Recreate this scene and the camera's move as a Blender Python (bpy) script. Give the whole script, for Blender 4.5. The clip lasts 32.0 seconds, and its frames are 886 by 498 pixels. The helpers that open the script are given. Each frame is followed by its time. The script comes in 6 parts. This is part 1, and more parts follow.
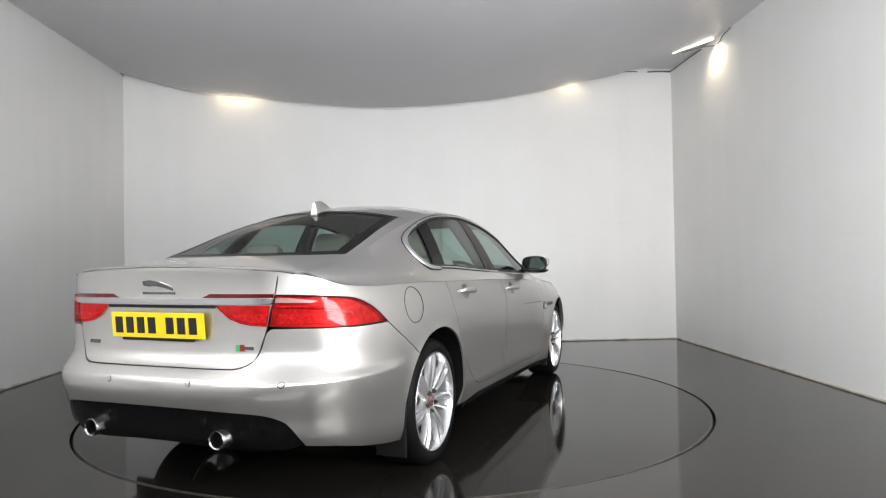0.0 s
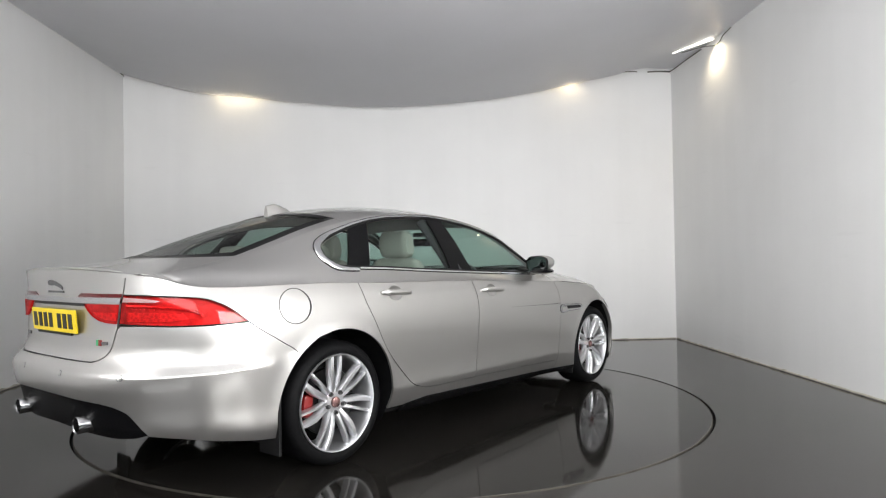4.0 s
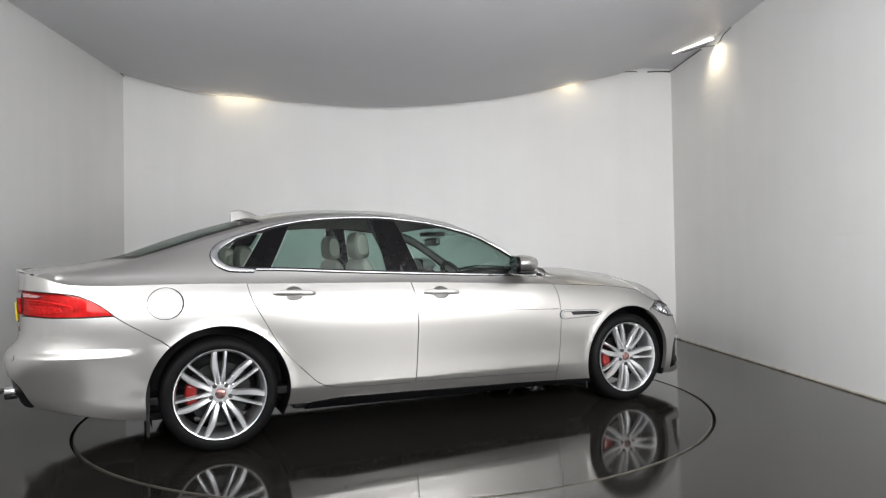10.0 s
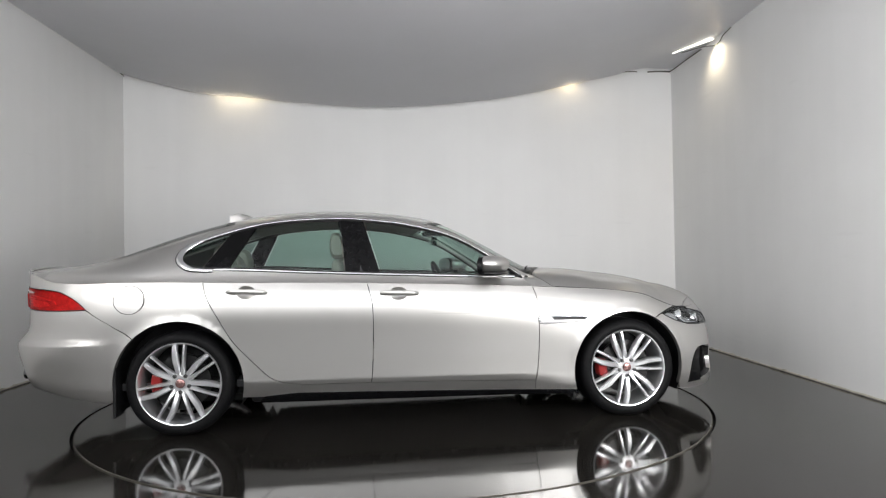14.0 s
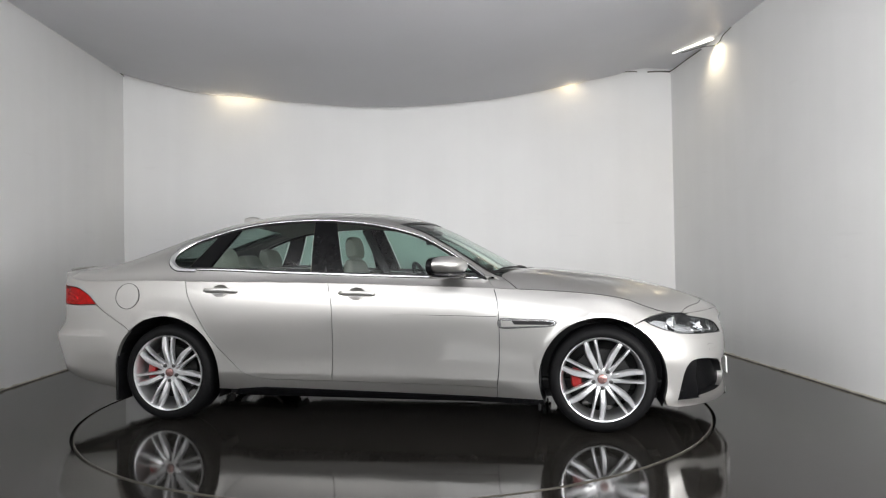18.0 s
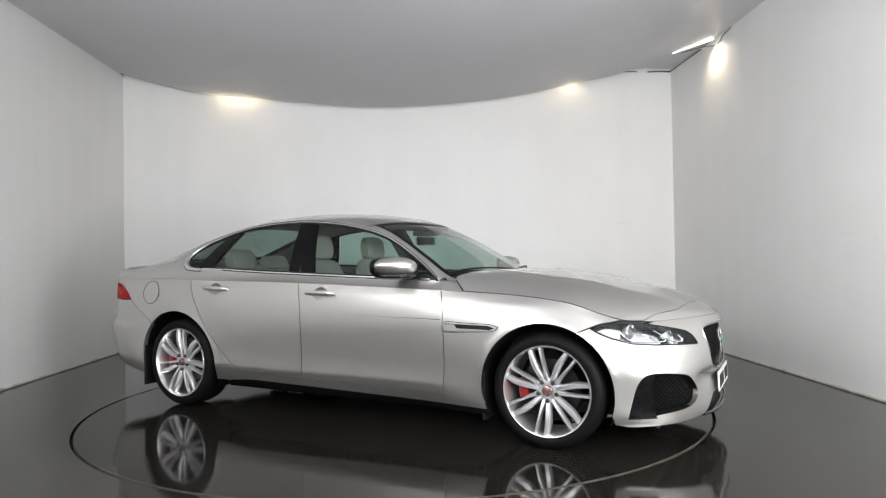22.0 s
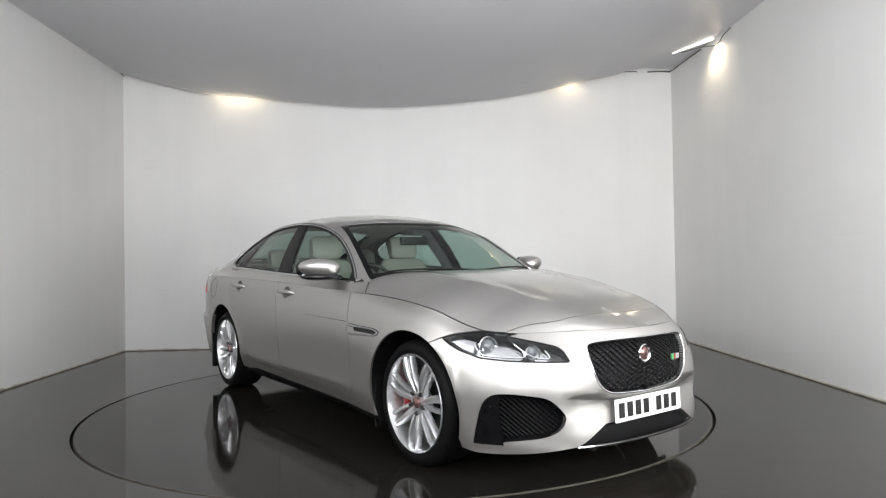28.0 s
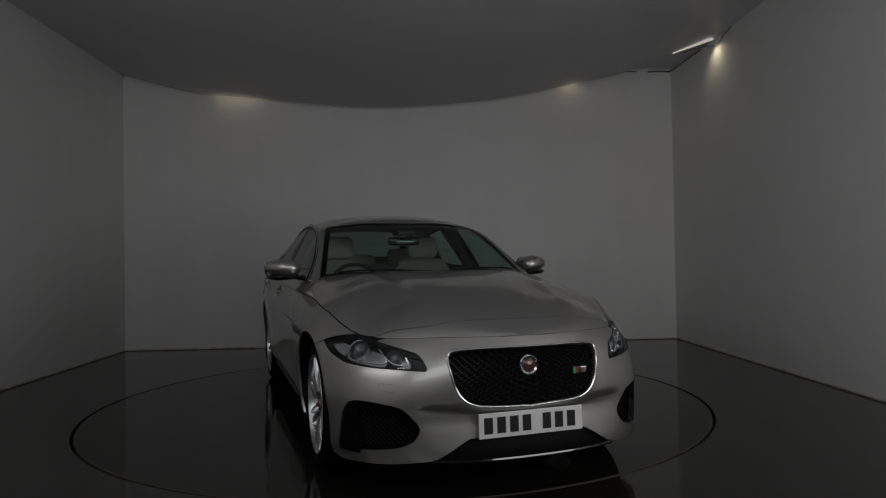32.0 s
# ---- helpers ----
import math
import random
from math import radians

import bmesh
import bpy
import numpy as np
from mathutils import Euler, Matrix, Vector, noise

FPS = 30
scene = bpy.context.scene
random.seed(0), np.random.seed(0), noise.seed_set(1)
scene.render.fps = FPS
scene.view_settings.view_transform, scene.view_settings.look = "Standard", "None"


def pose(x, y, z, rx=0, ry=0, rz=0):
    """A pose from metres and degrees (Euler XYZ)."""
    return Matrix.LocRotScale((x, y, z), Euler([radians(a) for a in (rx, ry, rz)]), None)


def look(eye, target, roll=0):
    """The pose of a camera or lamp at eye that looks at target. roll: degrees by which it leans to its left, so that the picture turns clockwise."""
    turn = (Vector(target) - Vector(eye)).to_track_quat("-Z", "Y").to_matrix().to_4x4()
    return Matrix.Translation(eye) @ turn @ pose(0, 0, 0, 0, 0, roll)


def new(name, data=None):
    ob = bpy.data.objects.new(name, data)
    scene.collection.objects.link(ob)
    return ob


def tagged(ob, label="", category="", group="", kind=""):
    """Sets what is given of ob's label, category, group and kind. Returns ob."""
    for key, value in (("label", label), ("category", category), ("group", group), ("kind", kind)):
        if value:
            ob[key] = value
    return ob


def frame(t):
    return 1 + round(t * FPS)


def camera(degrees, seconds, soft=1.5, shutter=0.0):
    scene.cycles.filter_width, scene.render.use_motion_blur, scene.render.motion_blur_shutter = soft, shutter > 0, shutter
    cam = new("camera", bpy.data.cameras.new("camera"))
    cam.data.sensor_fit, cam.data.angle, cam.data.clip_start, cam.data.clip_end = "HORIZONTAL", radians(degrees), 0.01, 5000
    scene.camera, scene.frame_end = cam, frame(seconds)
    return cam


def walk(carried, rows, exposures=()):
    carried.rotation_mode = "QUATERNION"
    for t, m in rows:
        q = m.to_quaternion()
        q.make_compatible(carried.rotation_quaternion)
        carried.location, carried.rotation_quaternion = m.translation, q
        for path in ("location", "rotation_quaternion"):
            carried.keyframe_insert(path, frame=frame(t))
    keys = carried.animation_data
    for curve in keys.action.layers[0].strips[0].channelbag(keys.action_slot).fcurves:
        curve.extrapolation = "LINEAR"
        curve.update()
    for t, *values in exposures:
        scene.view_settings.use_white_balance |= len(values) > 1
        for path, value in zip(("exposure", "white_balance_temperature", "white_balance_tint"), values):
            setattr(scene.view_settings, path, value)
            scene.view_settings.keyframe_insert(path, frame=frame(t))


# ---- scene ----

from mathutils import geometry

# ------------------------------------------------------------ camera
cam = camera(66.85, 32.0, soft=1.2)
EYE = (0.0, -5.331, 1.0905)
VIEW = look(EYE, (EYE[0] + 0.06411, EYE[1] + 0.99781, EYE[2] + 0.01649), roll=-0.915)
walk(cam, [(0, VIEW), (32, VIEW)], exposures=[(0, 0.0), (6, -0.02), (8, -0.1), (10, -0.17), (12, -0.22), (14, -0.22), (17, -0.14), (19, -0.08), (21, 0.0), (28.1, 0.0), (28.5, -0.27), (29, -0.53), (30, -1.16), (31, -1.93), (32, -2.92)])

# ------------------------------------------------------------ light
world = bpy.data.worlds.new("world")
scene.world = world
world.use_nodes = True
world.node_tree.nodes["Background"].inputs[0].default_value = (0.5, 0.55, 0.6, 1)
world.node_tree.nodes["Background"].inputs[1].default_value = 0.02


def area_lamp(name, m, sx, sy, power, colour):
    data = bpy.data.lights.new(name, "AREA")
    data.shape, data.size, data.size_y, data.energy, data.color = "RECTANGLE", sx, sy, power, colour
    ob = new(name, data)
    ob.matrix_world = m
    return ob


def spot_lamp(name, m, power, colour, degrees, blend=0.6, radius=0.03):
    data = bpy.data.lights.new(name, "SPOT")
    data.energy, data.color, data.spot_size, data.spot_blend, data.shadow_soft_size = power, colour, radians(degrees), blend, radius
    ob = new(name, data)
    ob.matrix_world = m
    return ob


# unseen fill lamps added behind the camera and on both sides of it
area_lamp("front_fill", look((0.0, -8.05, 2.45), (0.2, 0.0, 2.6)), 6.0, 1.3, 248, (0.975, 0.985, 1.0))
area_lamp("side_fill", look((-3.35, -3.5, 2.25), (-1.0, -1.6, 3.7)), 3.8, 1.0, 155, (1.0, 0.99, 0.98))
area_lamp("side_fill", look((3.05, -3.9, 1.2), (1.9, 1.4, 3.5)), 3.0, 0.8, 252, (1.0, 0.99, 0.98))
area_lamp("wall_washer", look((-2.03, 3.29, 3.345), (-2.03, 3.40, 2.6)), 0.5, 0.05, 1.9, (1.0, 0.82, 0.52))
spot_lamp("wall_washer", look((2.24, 3.285, 3.46), (2.24, 3.30, 0.0)), 3.5, (1.0, 0.78, 0.46), 170, 0.5, 0.10)
spot_lamp("wall_washer", look((3.47, 1.97, 3.50), (3.60, 1.95, 2.7)), 20, (1.0, 0.85, 0.60), 140, 1.0)

# ------------------------------------------------------------ materials


def mat(name, base, rough, metal=0.0, vary=0.06, scale=8.0, bump=0.0, bump_scale=60.0, coat=0.0, rough_vary=0.0, spec=0.5, emit=None, power=0.0, trans=0.0, ior=1.5):
    m = bpy.data.materials.new(name)
    m.use_nodes = True
    nt = m.node_tree
    b = nt.nodes["Principled BSDF"]
    b.inputs["Roughness"].default_value = rough
    b.inputs["Metallic"].default_value = metal
    b.inputs["Specular IOR Level"].default_value = spec
    b.inputs["Coat Weight"].default_value = coat
    b.inputs["Coat Roughness"].default_value = 0.03
    b.inputs["Transmission Weight"].default_value = trans
    b.inputs["IOR"].default_value = ior
    b.inputs["Base Color"].default_value = (*base, 1)
    if emit:
        b.inputs["Emission Color"].default_value = (*emit, 1)
        b.inputs["Emission Strength"].default_value = power
    co = nt.nodes.new("ShaderNodeTexCoord")
    if vary:
        n = nt.nodes.new("ShaderNodeTexNoise")
        n.inputs["Scale"].default_value, n.inputs["Detail"].default_value = scale, 6
        nt.links.new(co.outputs["Object"], n.inputs["Vector"])
        r = nt.nodes.new("ShaderNodeValToRGB")
        r.color_ramp.elements[0].color = (*[max(0, c * (1 - vary)) for c in base], 1)
        r.color_ramp.elements[1].color = (*[min(1, c * (1 + vary)) for c in base], 1)
        r.color_ramp.elements[0].position, r.color_ramp.elements[1].position = 0.3, 0.7
        nt.links.new(n.outputs["Fac"], r.inputs["Fac"])
        nt.links.new(r.outputs["Color"], b.inputs["Base Color"])
        if rough_vary:
            mr = nt.nodes.new("ShaderNodeMapRange")
            mr.inputs["To Min"].default_value, mr.inputs["To Max"].default_value = max(0, rough - rough_vary), rough + rough_vary
            nt.links.new(n.outputs["Fac"], mr.inputs["Value"])
            nt.links.new(mr.outputs["Result"], b.inputs["Roughness"])
    if bump:
        n2 = nt.nodes.new("ShaderNodeTexNoise")
        n2.inputs["Scale"].default_value, n2.inputs["Detail"].default_value = bump_scale, 4
        nt.links.new(co.outputs["Object"], n2.inputs["Vector"])
        bp = nt.nodes.new("ShaderNodeBump")
        bp.inputs["Strength"].default_value, bp.inputs["Distance"].default_value = bump, 0.01
        nt.links.new(n2.outputs["Fac"], bp.inputs["Height"])
        nt.links.new(bp.outputs["Normal"], b.inputs["Normal"])
    return m


WALL = mat("white_wall_paint", (0.80, 0.80, 0.795), 0.45, vary=0.02, scale=1.3, bump=0.08, bump_scale=25)


def streaks(m, strength=0.05):
    """Faint upright roller marks and blotches."""
    nt = m.node_tree
    b = nt.nodes["Principled BSDF"]
    src = b.inputs["Base Color"].links[0].from_socket
    co = nt.nodes.new("ShaderNodeTexCoord")
    mp = nt.nodes.new("ShaderNodeMapping")
    mp.inputs["Scale"].default_value = (4, 4, 0.25)
    n = nt.nodes.new("ShaderNodeTexNoise")
    n.inputs["Scale"].default_value, n.inputs["Detail"].default_value = 1.0, 5
    mp2 = nt.nodes.new("ShaderNodeMapping")
    mp2.inputs["Scale"].default_value = (1.5, 1.5, 14)
    n2 = nt.nodes.new("ShaderNodeTexNoise")
    n2.inputs["Scale"].default_value, n2.inputs["Detail"].default_value = 1.0, 7
    r = nt.nodes.new("ShaderNodeMapRange")
    r.inputs["From Min"].default_value, r.inputs["From Max"].default_value = 0.35, 0.65
    r.inputs["To Min"].default_value, r.inputs["To Max"].default_value = 1 - strength, 1.0
    r2 = nt.nodes.new("ShaderNodeMapRange")
    r2.inputs["From Min"].default_value, r2.inputs["From Max"].default_value = 0.66, 0.74
    r2.inputs["To Min"].default_value, r2.inputs["To Max"].default_value = 1.0, 0.97
    mul, mul2 = nt.nodes.new("ShaderNodeMath"), nt.nodes.new("ShaderNodeVectorMath")
    mul.operation, mul2.operation = "MULTIPLY", "MULTIPLY"
    nt.links.new(co.outputs["Object"], mp.inputs[0])
    nt.links.new(mp.outputs[0], n.inputs["Vector"])
    nt.links.new(co.outputs["Object"], mp2.inputs[0])
    nt.links.new(mp2.outputs[0], n2.inputs["Vector"])
    nt.links.new(n.outputs["Fac"], r.inputs["Value"])
    nt.links.new(n2.outputs["Fac"], r2.inputs["Value"])
    nt.links.new(r.outputs[0], mul.inputs[0])
    nt.links.new(r2.outputs[0], mul.inputs[1])
    nt.links.new(src, mul2.inputs[0])
    nt.links.new(mul.outputs[0], mul2.inputs[1])
    nt.links.new(mul2.outputs[0], b.inputs["Base Color"])


streaks(WALL, 0.022)
CEIL = mat("ceiling_sheet", (0.90, 0.90, 0.925), 0.34, vary=0.02, scale=0.9, bump=0.05, bump_scale=5, spec=0.7)
FLOOR = mat("dark_resin_floor", (0.015, 0.0135, 0.0118), 0.09, vary=0.15, scale=1.5, bump=0.015, bump_scale=3.0, rough_vary=0.04, spec=0.36)
TABLE = mat("turntable_resin", (0.0125, 0.0115, 0.0102), 0.07, vary=0.15, scale=2.0, bump=0.03, bump_scale=7.0, rough_vary=0.04, spec=0.18)
RIMSTEEL = mat("worn_rim_steel", (0.085, 0.078, 0.066), 0.5, metal=0.5, vary=0.3, scale=12)
BLACKGAP = mat("black_gap", (0.006, 0.006, 0.006), 0.8, vary=0)
PAINT = mat("champagne_silver_paint", (0.525, 0.516, 0.498), 0.33, metal=0.9, vary=0.03, scale=900, coat=1.0)
BLACK = mat("black_plastic", (0.006, 0.006, 0.0065), 0.42, vary=0.2, scale=40, bump=0.1, bump_scale=300, spec=0.3)
GLOSSBLACK = mat("gloss_black", (0.006, 0.006, 0.007), 0.08, vary=0, coat=0.5)
CHROME = mat("chrome", (0.86, 0.86, 0.87), 0.06, metal=1.0, vary=0)
BRIGHT = mat("bright_trim", (0.70, 0.70, 0.71), 0.22, metal=1.0, vary=0)
SATIN = mat("satin_chrome", (0.60, 0.60, 0.61), 0.24, metal=1.0, vary=0)
ALLOY = mat("silver_alloy", (0.74, 0.745, 0.76), 0.28, metal=0.85, vary=0.03, scale=300, coat=0.6)
RUBBER = mat("tyre_rubber", (0.0055, 0.0055, 0.006), 0.55, vary=0.25, scale=60, bump=0.1, bump_scale=200, spec=0.10)
DIFF = mat("gloss_black_plastic", (0.004, 0.004, 0.0045), 0.25, vary=0.2, scale=30, spec=0.14)
SCREENBLACK = mat("screen_border_black", (0.004, 0.004, 0.0045), 0.3, vary=0, spec=0.12)
MESHBLACK = mat("black_mesh_plastic", (0.006, 0.006, 0.0065), 0.27, vary=0.1, scale=60, spec=0.4)
DULLMESH = mat("dull_black_mesh", (0.005, 0.005, 0.0055), 0.42, vary=0.1, scale=60, spec=0.1)
NUT = mat("dark_nut_steel", (0.13, 0.13, 0.13), 0.3, metal=0.9, vary=0.1, scale=60)
IRON = mat("brake_disc_steel", (0.045, 0.045, 0.045), 0.35, metal=1.0, vary=0.15, scale=30)
REDCAL = mat("red_caliper_paint", (0.22, 0.008, 0.007), 0.3, vary=0.05, coat=0.4)
TAILDARK = mat("dark_red_lens", (0.09, 0.004, 0.005), 0.15, vary=0.2, scale=45, coat=0.6, spec=0.3)


def facets(m, dark, light, scale):
    nt = m.node_tree
    co, v, r = nt.nodes.new("ShaderNodeTexCoord"), nt.nodes.new("ShaderNodeTexVoronoi"), nt.nodes.new("ShaderNodeValToRGB")
    v.inputs["Scale"].default_value = scale
    r.color_ramp.elements[0].color, r.color_ramp.elements[1].color = (*dark, 1), (*light, 1)
    r.color_ramp.elements[0].position, r.color_ramp.elements[1].position = 0.25, 0.8
    nt.links.new(co.outputs["Object"], v.inputs["Vector"])
    nt.links.new(v.outputs["Distance"], r.inputs["Fac"])
    nt.links.new(r.outputs["Color"], m.node_tree.nodes["Principled BSDF"].inputs["Base Color"])


CREAM = mat("cream_leather", (0.36, 0.345, 0.31), 0.5, vary=0.05, scale=20, bump=0.1, bump_scale=150)
DARKTRIM = mat("dark_cabin_trim", (0.02, 0.02, 0.022), 0.55, vary=0.1, scale=30)
HEADLINER = mat("pale_headliner", (0.40, 0.38, 0.34), 0.8, vary=0.04, scale=60)
YELLOW = mat("yellow_plate", (0.80, 0.60, 0.01), 0.3, vary=0)
PLATEWHITE = mat("white_plate", (0.80, 0.80, 0.80), 0.3, vary=0)
INK = mat("plate_ink", (0.01, 0.01, 0.01), 0.4, vary=0)
LAMPGLOW = mat("lamp_glow", (0.9, 0.9, 0.85), 0.4, vary=0, emit=(1.0, 0.95, 0.84), power=1.8)


def glass_mat(name, tint, gloss=1.0):
    m = bpy.data.materials.new(name)
    m.use_nodes = True
    nt = m.node_tree
    nt.nodes.remove(nt.nodes["Principled BSDF"])
    out = nt.nodes["Material Output"]
    tr, gl, mx, lw, pw, ml = (nt.nodes.new(k) for k in ("ShaderNodeBsdfTransparent", "ShaderNodeBsdfGlossy", "ShaderNodeMixShader", "ShaderNodeLayerWeight", "ShaderNodeMath", "ShaderNodeMath"))
    tr.inputs[0].default_value = (*tint, 1)
    gl.inputs["Roughness"].default_value = 0.01
    lw.inputs["Blend"].default_value = 0.5
    pw.operation, ml.operation = "POWER", "MULTIPLY_ADD"
    pw.inputs[1].default_value = 4.5
    ml.inputs[1].default_value, ml.inputs[2].default_value = 0.92 * gloss, 0.05 * gloss
    nt.links.new(lw.outputs["Facing"], pw.inputs[0])
    nt.links.new(pw.outputs[0], ml.inputs[0])
    nt.links.new(ml.outputs[0], mx.inputs[0])
    nt.links.new(tr.outputs[0], mx.inputs[1])
    nt.links.new(gl.outputs[0], mx.inputs[2])
    nt.links.new(mx.outputs[0], out.inputs["Surface"])
    return m


GLASS = glass_mat("green_tinted_glass", (0.53, 0.665, 0.62))
REARGLASS = glass_mat("dark_tinted_glass", (0.42, 0.50, 0.47), 0.6)
CLEAR = glass_mat("clear_lens", (0.95, 0.96, 0.97), 0.7)

# ------------------------------------------------------------ mesh helpers


def put(name, me, material, parent=None, label=""):
    me.materials.append(material)
    ob = new(name, me)
    if parent:
        ob.parent = parent
    if label:
        ob["label"] = label
    return ob


def part(name, bm, material, parent=None, label="", smooth=False):
    me = bpy.data.meshes.new(name)
    bmesh.ops.recalc_face_normals(bm, faces=bm.faces)
    bm.to_mesh(me)
    bm.free()
    if smooth:
        for f in me.polygons:
            f.use_smooth = True
        me.set_sharp_from_angle(angle=radians(38))
    return put(name, me, material, parent, label)


def box(bm, lo, hi, bevel=0.0, m=None):
    r = bmesh.ops.create_cube(bm, size=1)
    c = [(a + b) / 2 for a, b in zip(lo, hi)]
    s = [b - a for a, b in zip(lo, hi)]
    bmesh.ops.transform(bm, verts=r["verts"], matrix=(m or Matrix()) @ Matrix.Translation(c) @ Matrix.Diagonal((*s, 1)))
    if bevel:
        es = {e for v in r["verts"] for e in v.link_edges}
        bmesh.ops.bevel(bm, geom=list(es), offset=bevel, segments=2, profile=0.6, affect="EDGES")


def tube(bm, p0, p1, r0, r1=None, seg=24, caps=True):
    p0, p1 = Vector(p0), Vector(p1)
    d = p1 - p0
    m = Matrix.Translation((p0 + p1) / 2) @ d.to_track_quat("Z", "Y").to_matrix().to_4x4()
    bmesh.ops.create_cone(bm, cap_ends=caps, segments=seg, radius1=r0, radius2=r0 if r1 is None else r1, depth=d.length, matrix=m)


def lathe(bm, prof, axis_m, seg=64, closed=False):
    """Turns a profile of (radius, height) about the local y axis of axis_m."""
    rings = []
    for r, h in prof:
        rings.append([bm.verts.new(axis_m @ Vector((r * math.cos(2 * math.pi * k / seg), h, r * math.sin(2 * math.pi * k / seg)))) for k in range(seg)])
    n = len(rings)
    for i in range(n if closed else n - 1):
        a, b = rings[i], rings[(i + 1) % n]
        for k in range(seg):
            bm.faces.new((a[k], a[(k + 1) % seg], b[(k + 1) % seg], b[k]))


def sweep(bm, pts, rad, seg=8, flat=1.0, closed=False):
    """A round or flattened bar along points."""
    pts = [Vector(p) for p in pts]
    n = len(pts)
    rings = []
    for i, p in enumerate(pts):
        d = (pts[(i + 1) % n] - pts[i - 1]) if closed else (pts[min(i + 1, n - 1)] - pts[max(i - 1, 0)])
        q = d.to_track_quat("X", "Z")
        rings.append([bm.verts.new(p + q @ Vector((0, rad * flat * math.cos(2 * math.pi * k / seg), rad * math.sin(2 * math.pi * k / seg)))) for k in range(seg)])
    for i in range(n if closed else n - 1):
        a, b = rings[i], rings[(i + 1) % n]
        for k in range(seg):
            bm.faces.new((a[k], a[(k + 1) % seg], b[(k + 1) % seg], b[k]))
    if not closed:
        bm.faces.new(rings[0][::-1])
        bm.faces.new(rings[-1])


def cv(*pts):
    """A smooth curve through points (x, y), as a function of x."""
    X = np.array([p[0] for p in pts], float)
    Y = np.array([p[1] for p in pts], float)
    d = np.diff(Y) / np.diff(X)
    t = np.empty(len(X))
    t[0], t[-1] = d[0], d[-1]
    w1, w2 = np.diff(X)[:-1], np.diff(X)[1:]
    t[1:-1] = (d[:-1] * w2 + d[1:] * w1) / (w1 + w2)

    def f(x):
        x = np.clip(np.asarray(x, float), X[0], X[-1])
        i = np.clip(np.searchsorted(X, x) - 1, 0, len(X) - 2)
        h = X[i + 1] - X[i]
        u = (x - X[i]) / h
        return (Y[i] * (1 + 2 * u) * (1 - u) ** 2 + Y[i + 1] * u * u * (3 - 2 * u) + h * t[i] * u * (1 - u) ** 2 + h * t[i + 1] * u * u * (u - 1))
    return f


def inside(P, poly):
    x, y = P[:, 0], P[:, 1]
    a = np.asarray(poly, float)
    b = np.roll(a, -1, axis=0)
    res = np.zeros(len(P), bool)
    for (x0, y0), (x1, y1) in zip(a, b):
        if y0 != y1:
            hit = ((y0 > y) != (y1 > y)) & (x < (x1 - x0) * (y - y0) / (y1 - y0) + x0)
            res ^= hit
    return res


def away(P, poly):
    a = np.asarray(poly, float)
    b = np.roll(a, -1, axis=0)
    best = np.full(len(P), 1e9)
    for p, q in zip(a, b):
        d = q - p
        L = max(d @ d, 1e-12)
        u = np.clip(((P - p) @ d) / L, 0, 1)
        best = np.minimum(best, np.hypot(*(P - p - u[:, None] * d).T))
    return best


def dense(pts, h, closed=True):
    out = []
    n = len(pts)
    for i in range(n if closed else n - 1):
        p, q = np.array(pts[i], float), np.array(pts[(i + 1) % n], float)
        k = max(1, int(np.ceil(np.hypot(*(q - p)) / h)))
        out += [tuple(p + (q - p) * j / k) for j in range(k)]
    if not closed:
        out.append(tuple(pts[-1]))
    return out


def rounded(pts, n=6):
    """A closed smooth curve through the points."""
    P = [np.array(p, float) for p in pts]
    out = []
    for i in range(len(P)):
        p0, p1, p2, p3 = P[i - 1], P[i], P[(i + 1) % len(P)], P[(i + 2) % len(P)]
        for k in range(n):
            u = k / n
            out.append(tuple(0.5 * ((2 * p1) + (p2 - p0) * u + (2 * p0 - 5 * p1 + 4 * p2 - p3) * u * u + (3 * p1 - p0 - 3 * p2 + p3) * u ** 3)))
    return out


def smooth_line(pts, n=8):
    P = [np.array(p, float) for p in pts]
    P = [2 * P[0] - P[1]] + P + [2 * P[-1] - P[-2]]
    out = []
    for i in range(1, len(P) - 2):
        p0, p1, p2, p3 = P[i - 1:i + 3]
        for k in range(n):
            u = k / n
            out.append(tuple(0.5 * ((2 * p1) + (p2 - p0) * u + (2 * p0 - 5 * p1 + 4 * p2 - p3) * u * u + (3 * p1 - p0 - 3 * p2 + p3) * u ** 3)))
    out.append(tuple(P[-2]))
    return out


def shrink(pts, g):
    """The closed outline moved inwards by g."""
    P = np.array(pts, float)
    if 0.5 * np.sum(P[:, 0] * np.roll(P[:, 1], -1) - np.roll(P[:, 0], -1) * P[:, 1]) < 0:
        P = P[::-1]
    d = np.roll(P, -1, axis=0) - np.roll(P, 1, axis=0)
    d /= np.maximum(np.hypot(d[:, 0], d[:, 1]), 1e-9)[:, None]
    return P + g * np.stack([-d[:, 1], d[:, 0]], -1)


